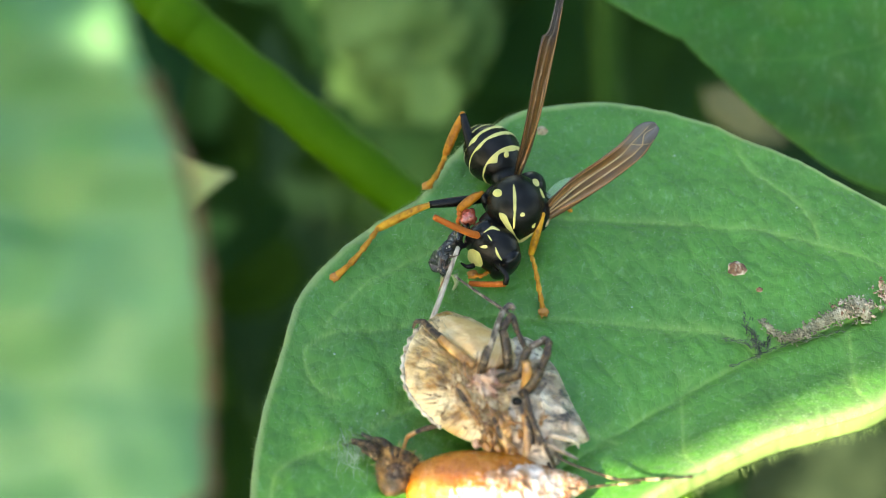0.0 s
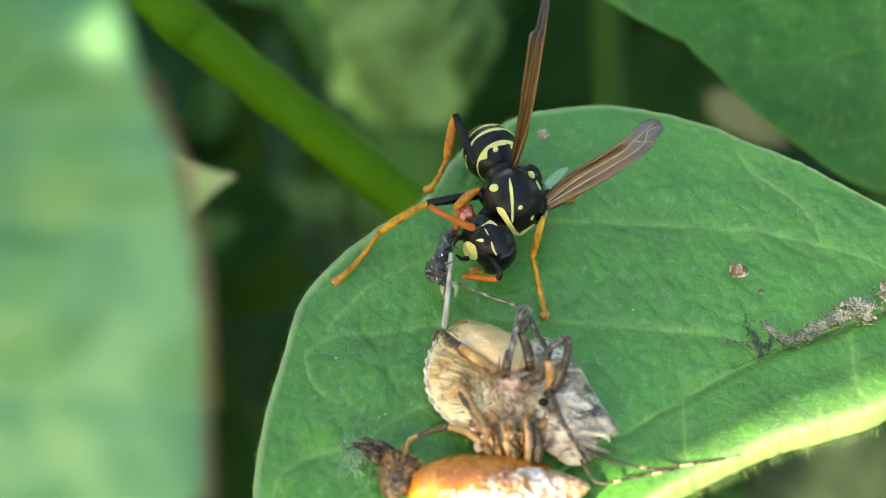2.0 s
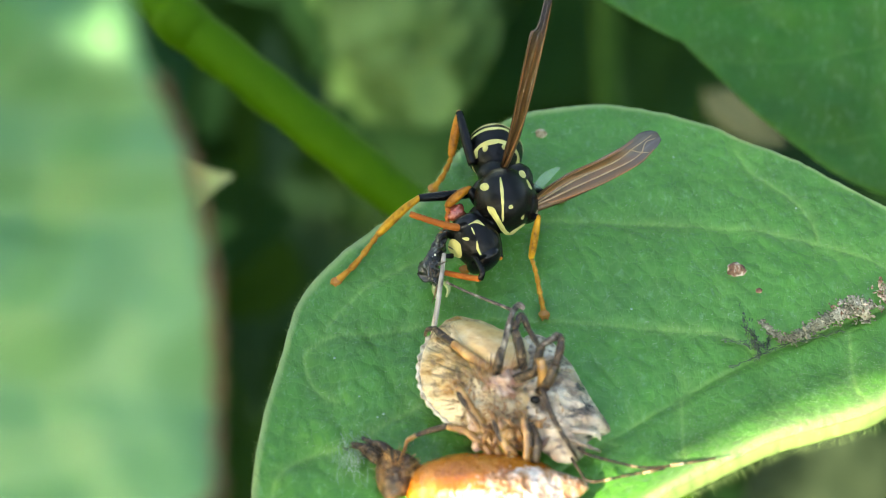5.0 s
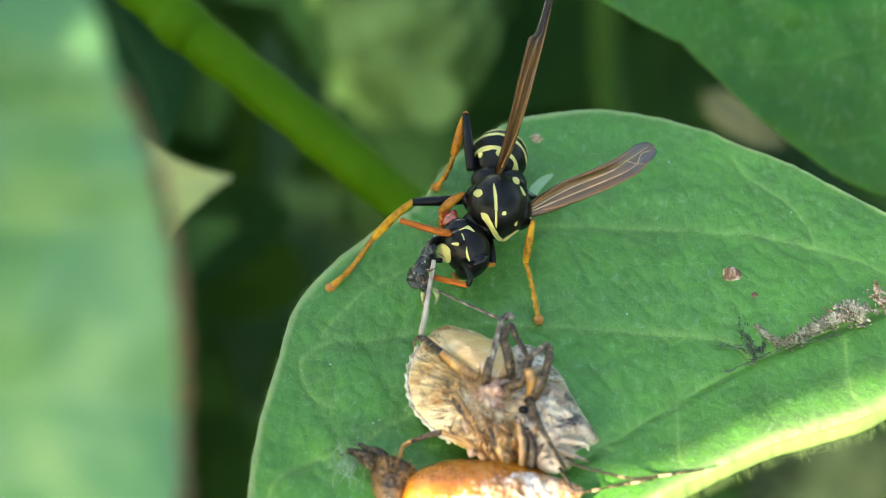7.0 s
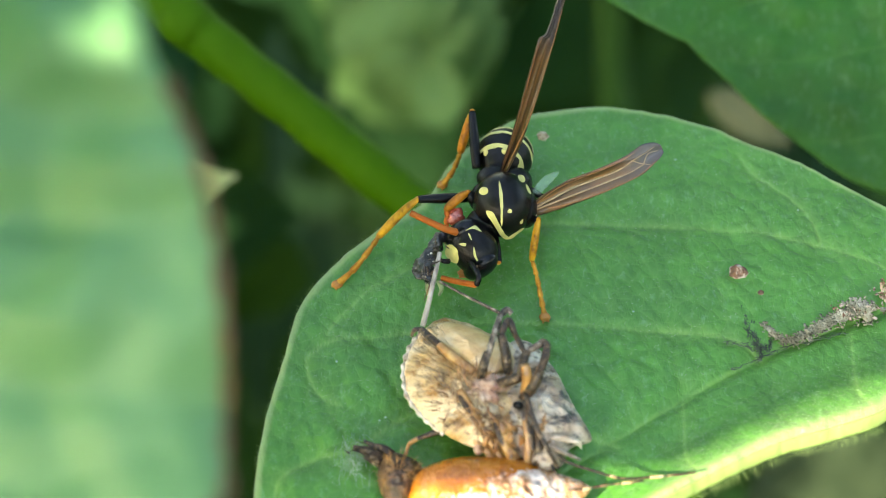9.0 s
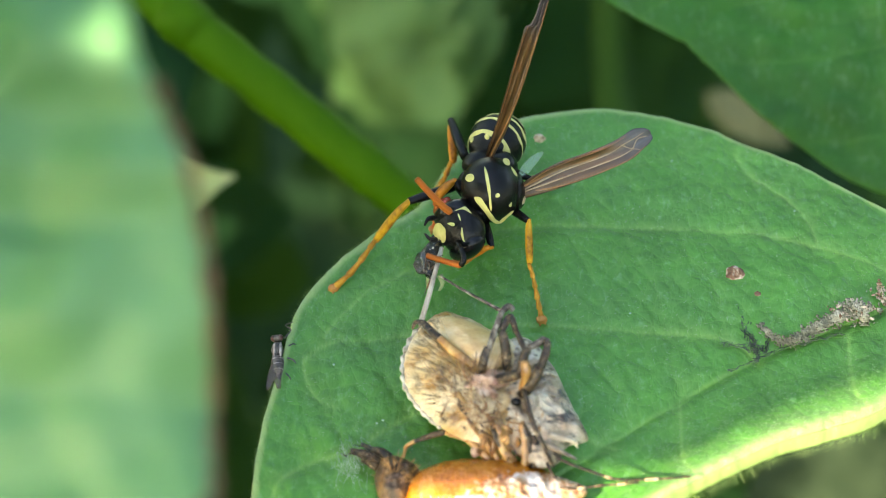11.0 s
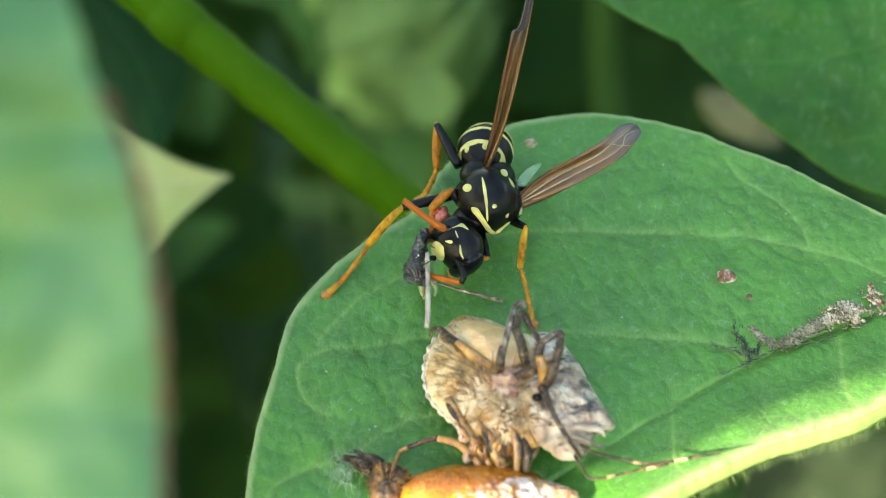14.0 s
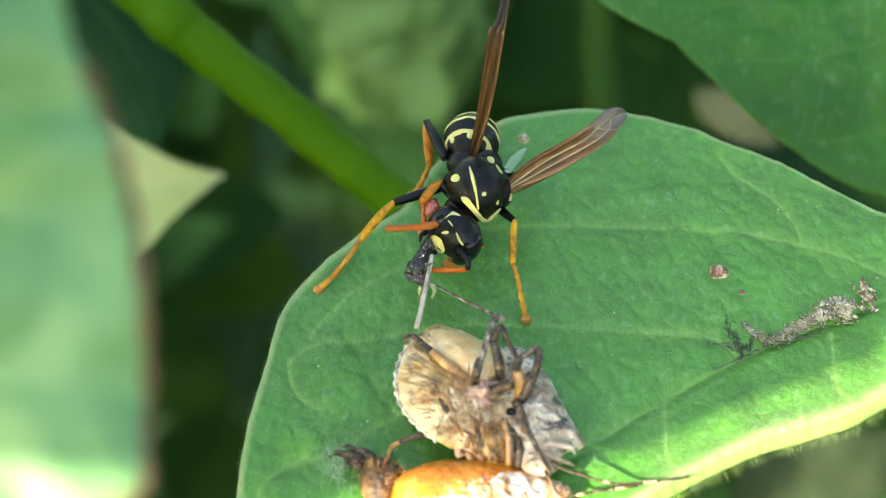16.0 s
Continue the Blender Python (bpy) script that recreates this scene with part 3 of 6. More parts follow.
# the leaf behind, with a nicked margin
blade("leaf", [(71.48, 41.21, -26.00), (53.85, 29.45, -26.00), (36.63, 35.74, -28.00), (22.02, 46.38, -30.00), (12.99, 53.60, -30.00)],
      [(71.48, 41.21, -26.00), (59.73, 55.32, -26.00), (36.63, 61.91, -28.00), (22.02, 60.21, -30.00), (12.99, 53.60, -30.00)],
      [(71.48, 41.21, -26.00), (65.60, 4.76, -26.00), (46.09, 5.23, -26.00), (35.62, 11.23, -26.00), (29.75, 16.52, -26.00), (25.75, 20.52, -26.00), (25.04, 21.34, -26.00), (23.87, 21.69, -26.00), (20.34, 23.57, -26.00), (16.02, 26.37, -27.00), (10.47, 31.58, -28.00), (8.73, 41.33, -29.00), (12.99, 53.60, -30.00)],
      M_LEAF_B, "large green leaf with a brown nick in its margin", out=Vector((0, 0.3, 0.95)), ns=260, nr=60, seed=4.0, wave=0.8, swell=0.5, veins=7, stalk=[(80, 30, -30), ground_at(0.10, 0.03)])

# unseen leaves added at the left to keep sun off stem and background
for c, size, turn in (((-128, 12, 60), (84, 78), 0.4), ((-140, 66, 48), (90, 70), 0.9), ((-150, -40, 55), (80, 66), -0.3)):
    r = Matrix.Rotation(turn, 3, "Z") @ Matrix.Rotation(-0.25, 3, "X")
    g = lambda x, y, z=0.0: Vector(c) + r @ Vector((x * size[0], y * size[1], z * size[0]))
    blade("leaf", [g(-0.5, 0), g(0, 0, 0.05), g(0.5, 0)], [g(-0.5, 0), g(-0.3, 0.42), g(0, 0.5), g(0.3, 0.3), g(0.5, 0)], [g(-0.5, 0), g(-0.3, -0.42), g(0, -0.5), g(0.3, -0.3), g(0.5, 0)],
          M_LEAF_THIN, "unseen leaf added beside to block the sun", out=r @ Vector((0, 0, 1)), ns=30, nr=10, wave=1.0, veins=6, stalk=[ground_at(-0.16, -0.02, 0.3), ground_at(-0.14, -0.02)])
# an unseen leaf added to keep the sun off the near leaf
shading_leaf, *_ = blade("leaf", [(-120, 14, 104), (-90, 18, 107), (-55, 16, 108), (-26, 8, 107)],
      [(-120, 14, 104), (-110, 46, 105), (-80, 56, 107), (-45, 44, 108), (-26, 8, 107)],
      [(-120, 14, 104), (-108, -6, 105), (-80, -13.8, 107), (-55, -13.8, 108), (-37, -13.2, 107.5), (-29, -4, 107), (-26, 8, 107)],
      M_LEAF_THIN, "unseen leaf added above to shade the near leaf, with a sun hole", out=Vector((0, 0, 1)), ns=170, nr=60, sun_hole=((-44.0, 8.8, 108), 1.5), wave=0.5, veins=6, seed=5.0, stalk=[ground_at(-0.16, -0.03, 0.35), ground_at(-0.15, -0.03)])
# its unseen lower margin is shaped to set the shadow on the large leaf
near_leaf, _, near_rims, _ = blade(
    "leaf", [(-95, 20, 66), (-75, 14, 68), (-54, 4, 70), (-40, -8, 71), (-29, -19.6, 71)],
    [(-95, 20, 66), (-90, 40, 66), (-60, 44, 67), (-34, 34, 69), (-18.5, 20, 71), (-14.64, 11.66, 72.00), (-13.76, 8.62, 72.00), (-12.79, 6.18, 71.00), (-11.94, 3.61, 71.00), (-11.40, 0.55, 70.00), (-11.01, -3.09, 70.00), (-11.00, -6.29, 69.00), (-11.16, -9.71, 69.00), (-11.22, -11.92, 70.00), (-14.5, -13.2, 70), (-20, -15.3, 70.5), (-25, -17.8, 70.8), (-29, -19.6, 71)],
    [(-95, 20, 66), (-100, 0, 66), (-85, -20, 67), (-66, -25, 68), (-54, -24, 69), (-46, -21.5, 69), (-40, -20.3, 70), (-35, -20.2, 70.5), (-29, -19.6, 71)],
    M_LEAF_NEAR, "pale green leaf close in front", out=Vector((0.2, 0.2, 0.96)), ns=160, nr=40, seed=9.0, wave=1.6, swell=0.06, veins=6, stalk=[(-100, 10, 50), ground_at(-0.11, -0.02)])

part("margin", tube(bmesh.new(), near_rims[0][60:], [0.32 + 0.06 * math.sin(i * 0.9) for i in range(len(near_rims[0][60:]))], 8), M_RIM, near_leaf, "thin brown margin")
blade("leaf", [(-52.05, 8.70, -83.37), (-40.52, 8.75, -84.63), (-29.48, 9.91, -85.89)],
      [(-52.05, 8.70, -83.37), (-49.71, 17.72, -83.37), (-42.87, 15.38, -84.63), (-36.18, 11.90, -84.63), (-29.48, 9.91, -85.89)],
      [(-52.05, 8.70, -83.37), (-48.91, -4.63, -83.37), (-40.52, -0.55, -84.63), (-36.18, 4.02, -84.63), (-29.48, 9.91, -85.89)],
      M_LEAF_YELLOW, "yellowing pointed leaf tip", out=Vector((0, 0.2, 0.98)), ns=60, nr=24, seed=2.0, veins=5, stalk=[(-70, 12, -90), ground_at(-0.06, 0.05)])
blade("leaf", [(-44.42, 32.30, -59.00), (-37.40, 22.96, -57.00), (-33.08, 12.24, -54.00)],
      [(-44.42, 32.30, -59.00), (-34.61, 28.80, -59.00), (-30.94, 22.96, -57.00), (-31.34, 18.02, -56.00), (-33.08, 12.24, -54.00)],
      [(-44.42, 32.30, -59.00), (-44.42, 23.89, -59.00), (-40.52, 16.72, -57.00), (-36.87, 13.19, -56.00), (-33.08, 12.24, -54.00)],
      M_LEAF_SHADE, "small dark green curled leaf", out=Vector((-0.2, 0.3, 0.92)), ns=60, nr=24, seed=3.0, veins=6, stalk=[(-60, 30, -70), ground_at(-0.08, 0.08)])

# ---- stems ----
bm = bmesh.new()
pts = curve([(-45.54, 39.44, -46.00), (-33.73, 28.94, -46.00), (-19.95, 17.78, -46.00), (-4.22, 5.01, -47.00), (12.03, -8.13, -54.00), (31.99, -26.84, -79.00), ground_at(0.05, 0.06)], 60)
tube(bm, pts, [2.75 + 0.12 * math.sin(i * 1.7) + 0.25 * math.exp(-((i - 13) / 2.0) ** 2) for i in range(60)], 20)
stem = thing("stem", pts[0], "thick smooth green stem", "stem")
part("stalk", bm, M_STEM, stem)
node_ring = bmesh.new()
tube(node_ring, pts[11:15], [2.85, 3.15, 3.1, 2.8], 20)
part("node", node_ring, M_STEM, stem)
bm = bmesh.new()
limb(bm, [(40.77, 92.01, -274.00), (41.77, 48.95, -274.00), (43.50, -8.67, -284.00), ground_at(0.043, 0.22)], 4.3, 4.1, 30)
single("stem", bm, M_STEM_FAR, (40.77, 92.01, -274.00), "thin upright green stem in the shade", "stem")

# ---- distance ----
bm = bmesh.new()
bmesh.ops.create_grid(bm, x_segments=60, y_segments=60, size=3.0)
for v in bm.verts:
    v.co.z = 0.03 * noise.fractal(v.co * 2.0, 0.8, 2.0, 3)
    far = 1 + 120 * (max(abs(v.co.x), abs(v.co.y)) / 3.0) ** 7
    v.co.x, v.co.y = v.co.x * far, v.co.y * far
me = bpy.data.meshes.new("ground")
bm.to_mesh(me)
bm.free()
me.materials.append(M_SOIL)
me.shade_smooth()
tagged(new("ground", me), "dark mossy ground with leaf litter", "ground", kind="structure")


def foot_of(p):
    w = STAGE @ (Vector(p) * MM)
    return ground_at(w.x, w.y + 0.01)


def far_leaf(c, size, turn, tilt, material, label):
    """A whole leaf on its own in the undergrowth; c in stage millimetres."""
    c, r = Vector(c), Matrix.Rotation(turn, 3, "Z") @ Matrix.Rotation(tilt, 3, "X")
    L, W = size
    f = lambda x, y, z=0.0: c + r @ Vector((x, y, z))
    mid = [f(-L / 2, 0), f(0, 0, L * 0.06), f(L / 2, 0, -L * 0.05)]
    up = [f(-L / 2, 0), f(-L * 0.3, W * 0.42), f(0, W * 0.5, L * 0.03), f(L * 0.3, W * 0.3), f(L / 2, 0, -L * 0.05)]
    lo = [f(-L / 2, 0), f(-L * 0.3, -W * 0.42), f(0, -W * 0.5, L * 0.03), f(L * 0.3, -W * 0.3), f(L / 2, 0, -L * 0.05)]
    return blade("leaf", mid, up, lo, material, label, out=r @ Vector((0, 0, 1)), ns=26, nr=8, seed=c.x, wave=1.5, swell=1.5, thick=0.3,
                 stalk=[(mid[0] + foot_of(mid[0])) / 2, foot_of(mid[0])])


far_leaf((60.5, 25.4, -184.00), (20, 8), -0.55, 0.2, M_TAN, "dry tan leaf in the shade")
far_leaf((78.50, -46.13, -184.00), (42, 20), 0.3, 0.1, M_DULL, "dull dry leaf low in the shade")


def foliage(name, plots, material, label, rib_r):
    """Countless leaves on their stalks in one mesh; plots: place, turn, length, width."""
    verts, faces = [], []
    for k, (c, r, L, W) in enumerate(plots):
        ns, nr, base = 14, 4, len(verts)
        for i in range(ns):
            s = i / (ns - 1)
            half = W * 0.5 * math.sin(math.pi * s ** 0.75) ** 0.8 if 0 < s < 1 else 0.0
            for j in range(-nr, nr + 1):
                y = half * j / nr
                z = 0.05 * L * math.sin(math.pi * s) - 0.05 * L * s + 0.12 * abs(y) + L * 0.03 * noise.noise(Vector((s * 3, j * 0.4, k * 1.7)))
                verts.append(c + r @ Vector(((s - 0.5) * L, y, z)))
        w = 2 * nr + 1
        for i in range(ns - 1):
            for j in range(w - 1):
                faces.append((base + i * w + j, base + (i + 1) * w + j, base + (i + 1) * w + j + 1, base + i * w + j + 1))
        foot, top = foot_of(verts[base]), verts[base]
        b2 = len(verts)
        for q in range(6):
            p = top.lerp(foot, q / 5) + r @ Vector((-0.05 * L * math.sin(math.pi * q / 5), 0, 0))
            verts.extend([p + Vector((rib_r, 0, 0)), p + Vector((-rib_r / 2, 0, rib_r)), p + Vector((-rib_r / 2, 0, -rib_r))])
        for q in range(5):
            for e in range(3):
                a, b = b2 + q * 3 + e, b2 + q * 3 + (e + 1) % 3
                faces.append((a, b, b + 3, a + 3))
    me = bpy.data.meshes.new(name)
    me.from_pydata([STAGE @ (Vector(v) * MM) for v in verts], [], faces)
    me.materials.append(material)
    me.shade_smooth()
    return tagged(new(name, me), label, "foliage", kind="stuff")


rng = random.Random(5)
plots = []
for k in range(130):
    r = Matrix.Rotation(rng.uniform(-3, 3), 3, "Z") @ Matrix.Rotation(rng.uniform(-0.7, 0.3), 3, "X")
    plots.append((Vector((rng.uniform(-190, 190), rng.uniform(-120, 120), rng.uniform(-480, -330))), r, rng.uniform(45, 80), rng.uniform(30, 50)))
plots = [p for p in plots if (p[0] - Vector((-49, 22, -364))).length > 32]
foliage("undergrowth", plots, M_LEAF_IN_SHADE, "leaves of the undergrowth below, their shade put into the dark colour", 0.6)

# a clump behind the stem; its paler colours paint a soft lit patch
rng = random.Random(12)
for mat, count, wide, shift, big in ((M_LEAF_LIT, 70, 0.75, (0, 0, 0), 1.0), (M_LEAF_HALF_LIT, 40, 0.9, (-2, 6, -28), 2.1)):
    plots = []
    for k in range(count):
        u, v = rng.gauss(0, 17) * wide, rng.gauss(0, 11) * wide
        c = Vector((-9 + 0.72 * u - 0.69 * v, 58 + 0.69 * u + 0.72 * v, -300 + rng.uniform(-26, 10))) + Vector(shift)
        if c.x + 0.9 * c.y < 30 or c.x > 14 or c.x < -27:
            continue
        r = Matrix.Rotation(rng.uniform(0.3, 1.5), 3, "Z") @ Matrix.Rotation(rng.uniform(-0.5, 0.1), 3, "X")
        plots.append((c, r, big * rng.uniform(13, 24), big * rng.uniform(9, 15)))
    foliage("leaf_clump", plots, mat, "leaves far behind, painted pale as a lit patch" if mat == M_LEAF_LIT else "leaves far behind, painted half lit", 0.04)

# thicket added all round to block light, open above and towards the sun
rng = random.Random(8)
toward = math.atan2(SUN.y, SUN.x)
plots = []
for k in range(360):
    a = rng.uniform(-math.pi, math.pi)
    off = abs((a - toward + math.pi) % (2 * math.pi) - math.pi)
    rad, z, tip_over = rng.uniform(0.5, 0.72), rng.uniform(0.02, 0.55 if off < 0.26 else 1.5), rng.uniform(0.7, 1.5)
    c = ground_at(rad * math.cos(a), rad * math.sin(a), z)
    # an unseen overhang added at the back to keep the undergrowth dark
    if k >= 250:
        c, tip_over = ground_at(rng.uniform(-0.7, 0.7), rng.uniform(0.36, 0.85), rng.uniform(0.5, 0.9)), rng.uniform(-0.3, 0.5)
    r = STAGE.to_3x3().inverted() @ Euler((tip_over, rng.uniform(-0.4, 0.4), a + math.pi / 2 + rng.uniform(-0.5, 0.5))).to_matrix()
    plots.append((c, r, rng.uniform(110, 170), rng.uniform(80, 120)))
foliage("thicket", plots, M_LEAF_IN_SHADE, "dense dark leaves added all round to block light", 1.2)

# ---- the wasp ----
def hull(bm, centre, outline, normal, high, low, wrinkle, grain, seed, rings=26, around=110, power=2.4, rays=0.0):
    """A flattened shell from its margin: domed to one side, shallow to the other, wrinkled."""
    c, n = Vector(centre), Vector(normal).normalized()
    rim = curve(outline, around, True)
    for sgn, hgt in ((1, high), (-1, low)):
        tip = bm.verts.new(c + n * hgt * sgn)
        last = None
        for i in range(1, rings + 1):
            f = i / rings
            row = []
            for j, p in enumerate(rim):
                q = c.lerp(p, f)
                h = hgt * (1 - f ** power) ** 0.75
                h += wrinkle * (noise.fractal(q * grain + Vector((seed, 0, 0)), 0.7, 2.1, 4)) * (1 - 0.6 * f) + rays * math.sin(0.2 * math.pi * j * 5 + 3 * noise.noise(q * 0.6)) * f * (1 - f ** 8)
                row.append(bm.verts.new(q + n * h * sgn) if i < rings or sgn > 0 else None)
            if i == rings:
                if sgn > 0:
                    edge = row
                else:
                    row = edge
            for j in range(around):
                k = (j + 1) % around
                if last is None:
                    bm.faces.new((tip, row[j], row[k]))
                else:
                    bm.faces.new((last[j], row[j], row[k], last[k]))
            last = row
    return bm


MESO = ((5.65, 3.75, 3.37), (2.6, 2.85, 3.1), None)
wasp = thing("wasp", MESO[0], "black and yellow paper wasp with smoky amber wings", "wasp")
bm = bmesh.new()
ball(bm, MESO[0], MESO[1], None, 44, 30, 0.012, 0.6)
mesosoma = part("thorax", bm, M_BLACK, wasp)
for pts, w, nm in (
    ([(4.18, 3.16, 3.79), (4.65, 2.67, 4.13), (5.12, 1.88, 4.68), (5.63, 1.11, 5.23), (6.15, 0.82, 5.43)], (0.42, 0.58, 0.40, 0.38, 0.40), "collar_band"),
    ([(6.15, 0.82, 5.43), (6.79, 1.30, 5.09), (7.43, 1.74, 4.78)], (0.36, 0.22, 0.18), "collar_band"),
    ([(5.26, 5.66, 2.04), (5.38, 4.45, 2.88), (5.44, 2.96, 3.93), (5.46, 1.88, 4.68)], (0.2, 0.28, 0.28, 0.22), "back_stripe"),
    ([(5.93, 3.01, 3.89), (6.27, 3.21, 3.75)], (0.25, 0.4), "back_spot"),
    ([(7.06, 2.08, 4.54), (7.27, 2.47, 4.27)], (0.3, 0.12), "back_spot"),
    ([(7.01, 6.27, 1.61), (7.43, 5.66, 2.04)], (0.55, 0.6), "shoulder_spot"),
    ([(7.57, 5.46, 2.18), (7.98, 4.65, 2.74)], (0.25, 0.3), "shoulder_spot"),
    ([(3.58, 4.80, 2.64), (4.31, 4.90, 2.57)], (0.6, 0.7), "side_spot")):
    bm = bmesh.new()
    mark(bm, MESO, pts, w)
    part(nm, bm, M_YELLOW, mesosoma, "pale yellow marking")
bm = bmesh.new()
ball(bm, (4.97, 6.11, 0.73), (1.55, 1.25, 1.7), None, 28, 18, 0.03, 1.0)
propodeum = part("propodeum", bm, M_BLACK, wasp)
bm = bmesh.new()
ball(bm, (5.33, 5.82, 2.82), (0.42, 0.36, 0.35), None, 14, 10, 0.06, 2)
ball(bm, (4.83, 5.42, 3.21), (0.3, 0.42, 0.3), None, 14, 10, 0.06, 2)
part("wing_base", bm, M_WINGPALE, mesosoma, "pale brown wing base")
bm = bmesh.new()
ball(bm, (8.18, 2.73, 3.59), (0.4, 0.55, 0.5), None, 14, 10, 0.06, 2)
part("wing_base", bm, M_WINGPALE, mesosoma, "pale brown wing base")
bm = bmesh.new()
ball(bm, (4.00, 2.24, 3.23), (1.5, 1.3, 1.7), None, 24, 16, 0.05, 1)
part("neck", bm, M_BLACK, wasp)

for c, r in (((4.03, 4.47, 2.27), (1.15, 1.25, 1.3)), ((4.67, 2.09, 3.74), (1.3, 1.1, 1.6)), ((6.97, 5.73, 1.39), (1.35, 1.3, 1.6)), ((7.63, 3.38, 2.84), (1.1, 1.7, 1.9))):
    part("thorax_lobe", ball(bmesh.new(), c, r, None, 24, 16, 0.04, 1.0), M_BLACK, mesosoma)

# gaster: overlapping turned rings
G_BASE = Vector((5.07, 6.51, 0.64))
G_AXIS = Vector((-0.12, 0.44, -0.88)).normalized()
G_SIDE = Vector((1, 0, 0))
BACK = -1.3
PROFILE = [(-0.6, 0.35), (0.0, 0.5), (0.5, 1.05), (1.0, 1.60), (1.8, 2.12), (2.7, 2.44), (3.5, 2.50), (4.3, 2.32), (5.1, 1.95), (5.8, 1.5), (6.4, 1.0), (6.9, 0.45), (7.4, 0.1)]


def gr(s):
    for (a, p), (b, q) in zip(PROFILE, PROFILE[1:]):
        if s <= b:
            f = (s - a) / (b - a)
            return p + (q - p) * f
    return 0.1


gaster = part("gaster", lathe(bmesh.new(), G_BASE, G_AXIS, [(s, max(0.08, gr(s) * 0.97)) for s in [x * 0.2 - 0.6 for x in range(40)]], 40, G_SIDE), M_BLACK, wasp, pivot=G_BASE)
for a, b in ((0.4, 1.75), (1.65, 3.3), (3.2, 4.4), (4.3, 5.4), (5.3, 6.4)):
    prof = [(a + (b - a) * i / 10, gr(a + (b - a) * i / 10) * (0.985 + 0.045 * i / 10)) for i in range(11)] + [(b + 0.02, gr(b) * 0.95)]
    plate = part("tergite", lathe(bmesh.new(), G_BASE, G_AXIS, prof, 44, G_SIDE), M_BLACK, gaster)
    bm = bmesh.new()
    d, sx = G_AXIS, (G_SIDE - G_AXIS * G_AXIS.dot(G_SIDE)).normalized()
    sy = d.cross(sx)
    rows = []
    for j in range(72):
        q = 2 * math.pi * j / 72
        u = math.cos(q - BACK)
        wd = 0.10 + 0.36 * max(0.0, u) ** 1.5 * (1 - 0.5 * math.exp(-((1 - u) / 0.02) ** 2)) + 0.5 * math.exp(-((u - 0.15) / 0.22) ** 2) * (0.5 + 0.5 * math.sin(2.1 * a)) + 0.03 * math.sin(9 * q + a)
        wd = max(0.06, wd) * (1.0 if a < 4 else 0.75)
        rows.append([bm.verts.new(G_BASE + d * s + (sx * math.cos(q) + sy * math.sin(q)) * (gr(s) * (0.985 + 0.045 * (s - a) / (b - a)) + 0.035)) for s in (b - 0.04 - wd, b - 0.04 - wd * 0.5, b - 0.04)])
    for r, s in zip(rows, rows[1:] + rows[:1]):
        for k in range(2):
            bm.faces.new((r[k], s[k], s[k + 1], r[k + 1]))
    part("yellow_band", bm, M_YELLOW, plate, "pale yellow hind margin")
for q in (-0.5, 0.5):
    bm = bmesh.new()
    s = 1.2
    c = G_BASE + G_AXIS * s + (sx * math.sin(q) - sy * math.cos(q)) * gr(s) * 1.0
    ball(bm, c, (0.26, 0.3, 0.16), None, 14, 10)
    part("yellow_spot", bm, M_YELLOW, gaster, "small yellow spot")

# head
H_C = Vector((3.19, 0.19, 4.66))
H_W = Vector((0.52, -0.83, 0.16)).normalized()
H_F = Vector((-0.66, -0.36, 0.66))
H_F = (H_F - H_W * H_W.dot(H_F)).normalized()
H_U = H_W.cross(H_F)
HEAD = (H_C, (2.5, 1.85, 2.15), (H_W, H_F, H_U))
NECK = Vector((4.09, 1.90, 3.47))
head = part("head", ball(bmesh.new(), *HEAD, 40, 28, 0.01, 0.6), M_BLACK, wasp, pivot=NECK)
for s in (-1, 1):
    bm = bmesh.new()
    ball(bm, H_C + H_W * 1.62 * s + H_F * 0.2 + H_U * 0.1, (1.02, 1.42, 1.92), (H_W, H_F, H_U), 26, 20)
    part("eye", bm, M_EYE, head, "glossy black compound eye")
for pts, w, nm in (
    ([(1.06, 0.77, 4.46), (1.07, 1.31, 4.08), (1.36, 1.75, 3.78)], (0.35, 0.4, 0.2), "face_stripe"),
    ([(2.56, 0.43, 4.70), (1.93, 0.48, 4.66)], (0.40, 0.12), "face_spot"),
    ([(3.19, 0.29, 4.80), (3.32, -0.43, 5.30), (3.69, -1.10, 5.77)], (0.12, 0.20, 0.10), "eye_notch_line"),
    ([(2.72, 1.41, 4.01), (3.00, 0.82, 4.42)], (0.12, 0.12), "eye_line")):
    bm = bmesh.new()
    mark(bm, HEAD, pts, w)
    part(nm, bm, M_YELLOW, head, "pale yellow marking")
bm = bmesh.new()
mark(bm, HEAD, [(1.10, 0.42, 5.2), (1.40, -0.40, 5.3), (1.85, -1.15, 5.3)], (0.70, 1.05, 0.50), 20)
part("clypeus", bm, M_YELLOW, head, "pale yellow face plate")
bm = bmesh.new()
mark(bm, HEAD, [(2.45, 1.62), (2.80, 1.88), (3.25, 1.92), (3.80, 1.58)], (0.12, 0.28, 0.30, 0.12))
part("brow_stripe", bm, M_YELLOW, head, "pale yellow marking")
bm = bmesh.new()
limb(bm, [(1.16, -1.01, 5.11), (0.62, -1.01, 5.41), (0.14, -0.63, 5.04)], 0.24, 0.08, 12, 0.2)
limb(bm, [(0.68, 0.82, 4.22), (0.24, 0.63, 4.56), (0.00, 0.05, 4.67)], 0.24, 0.08, 12, 0.2)
part("mandible", bm, M_BLACK, head)


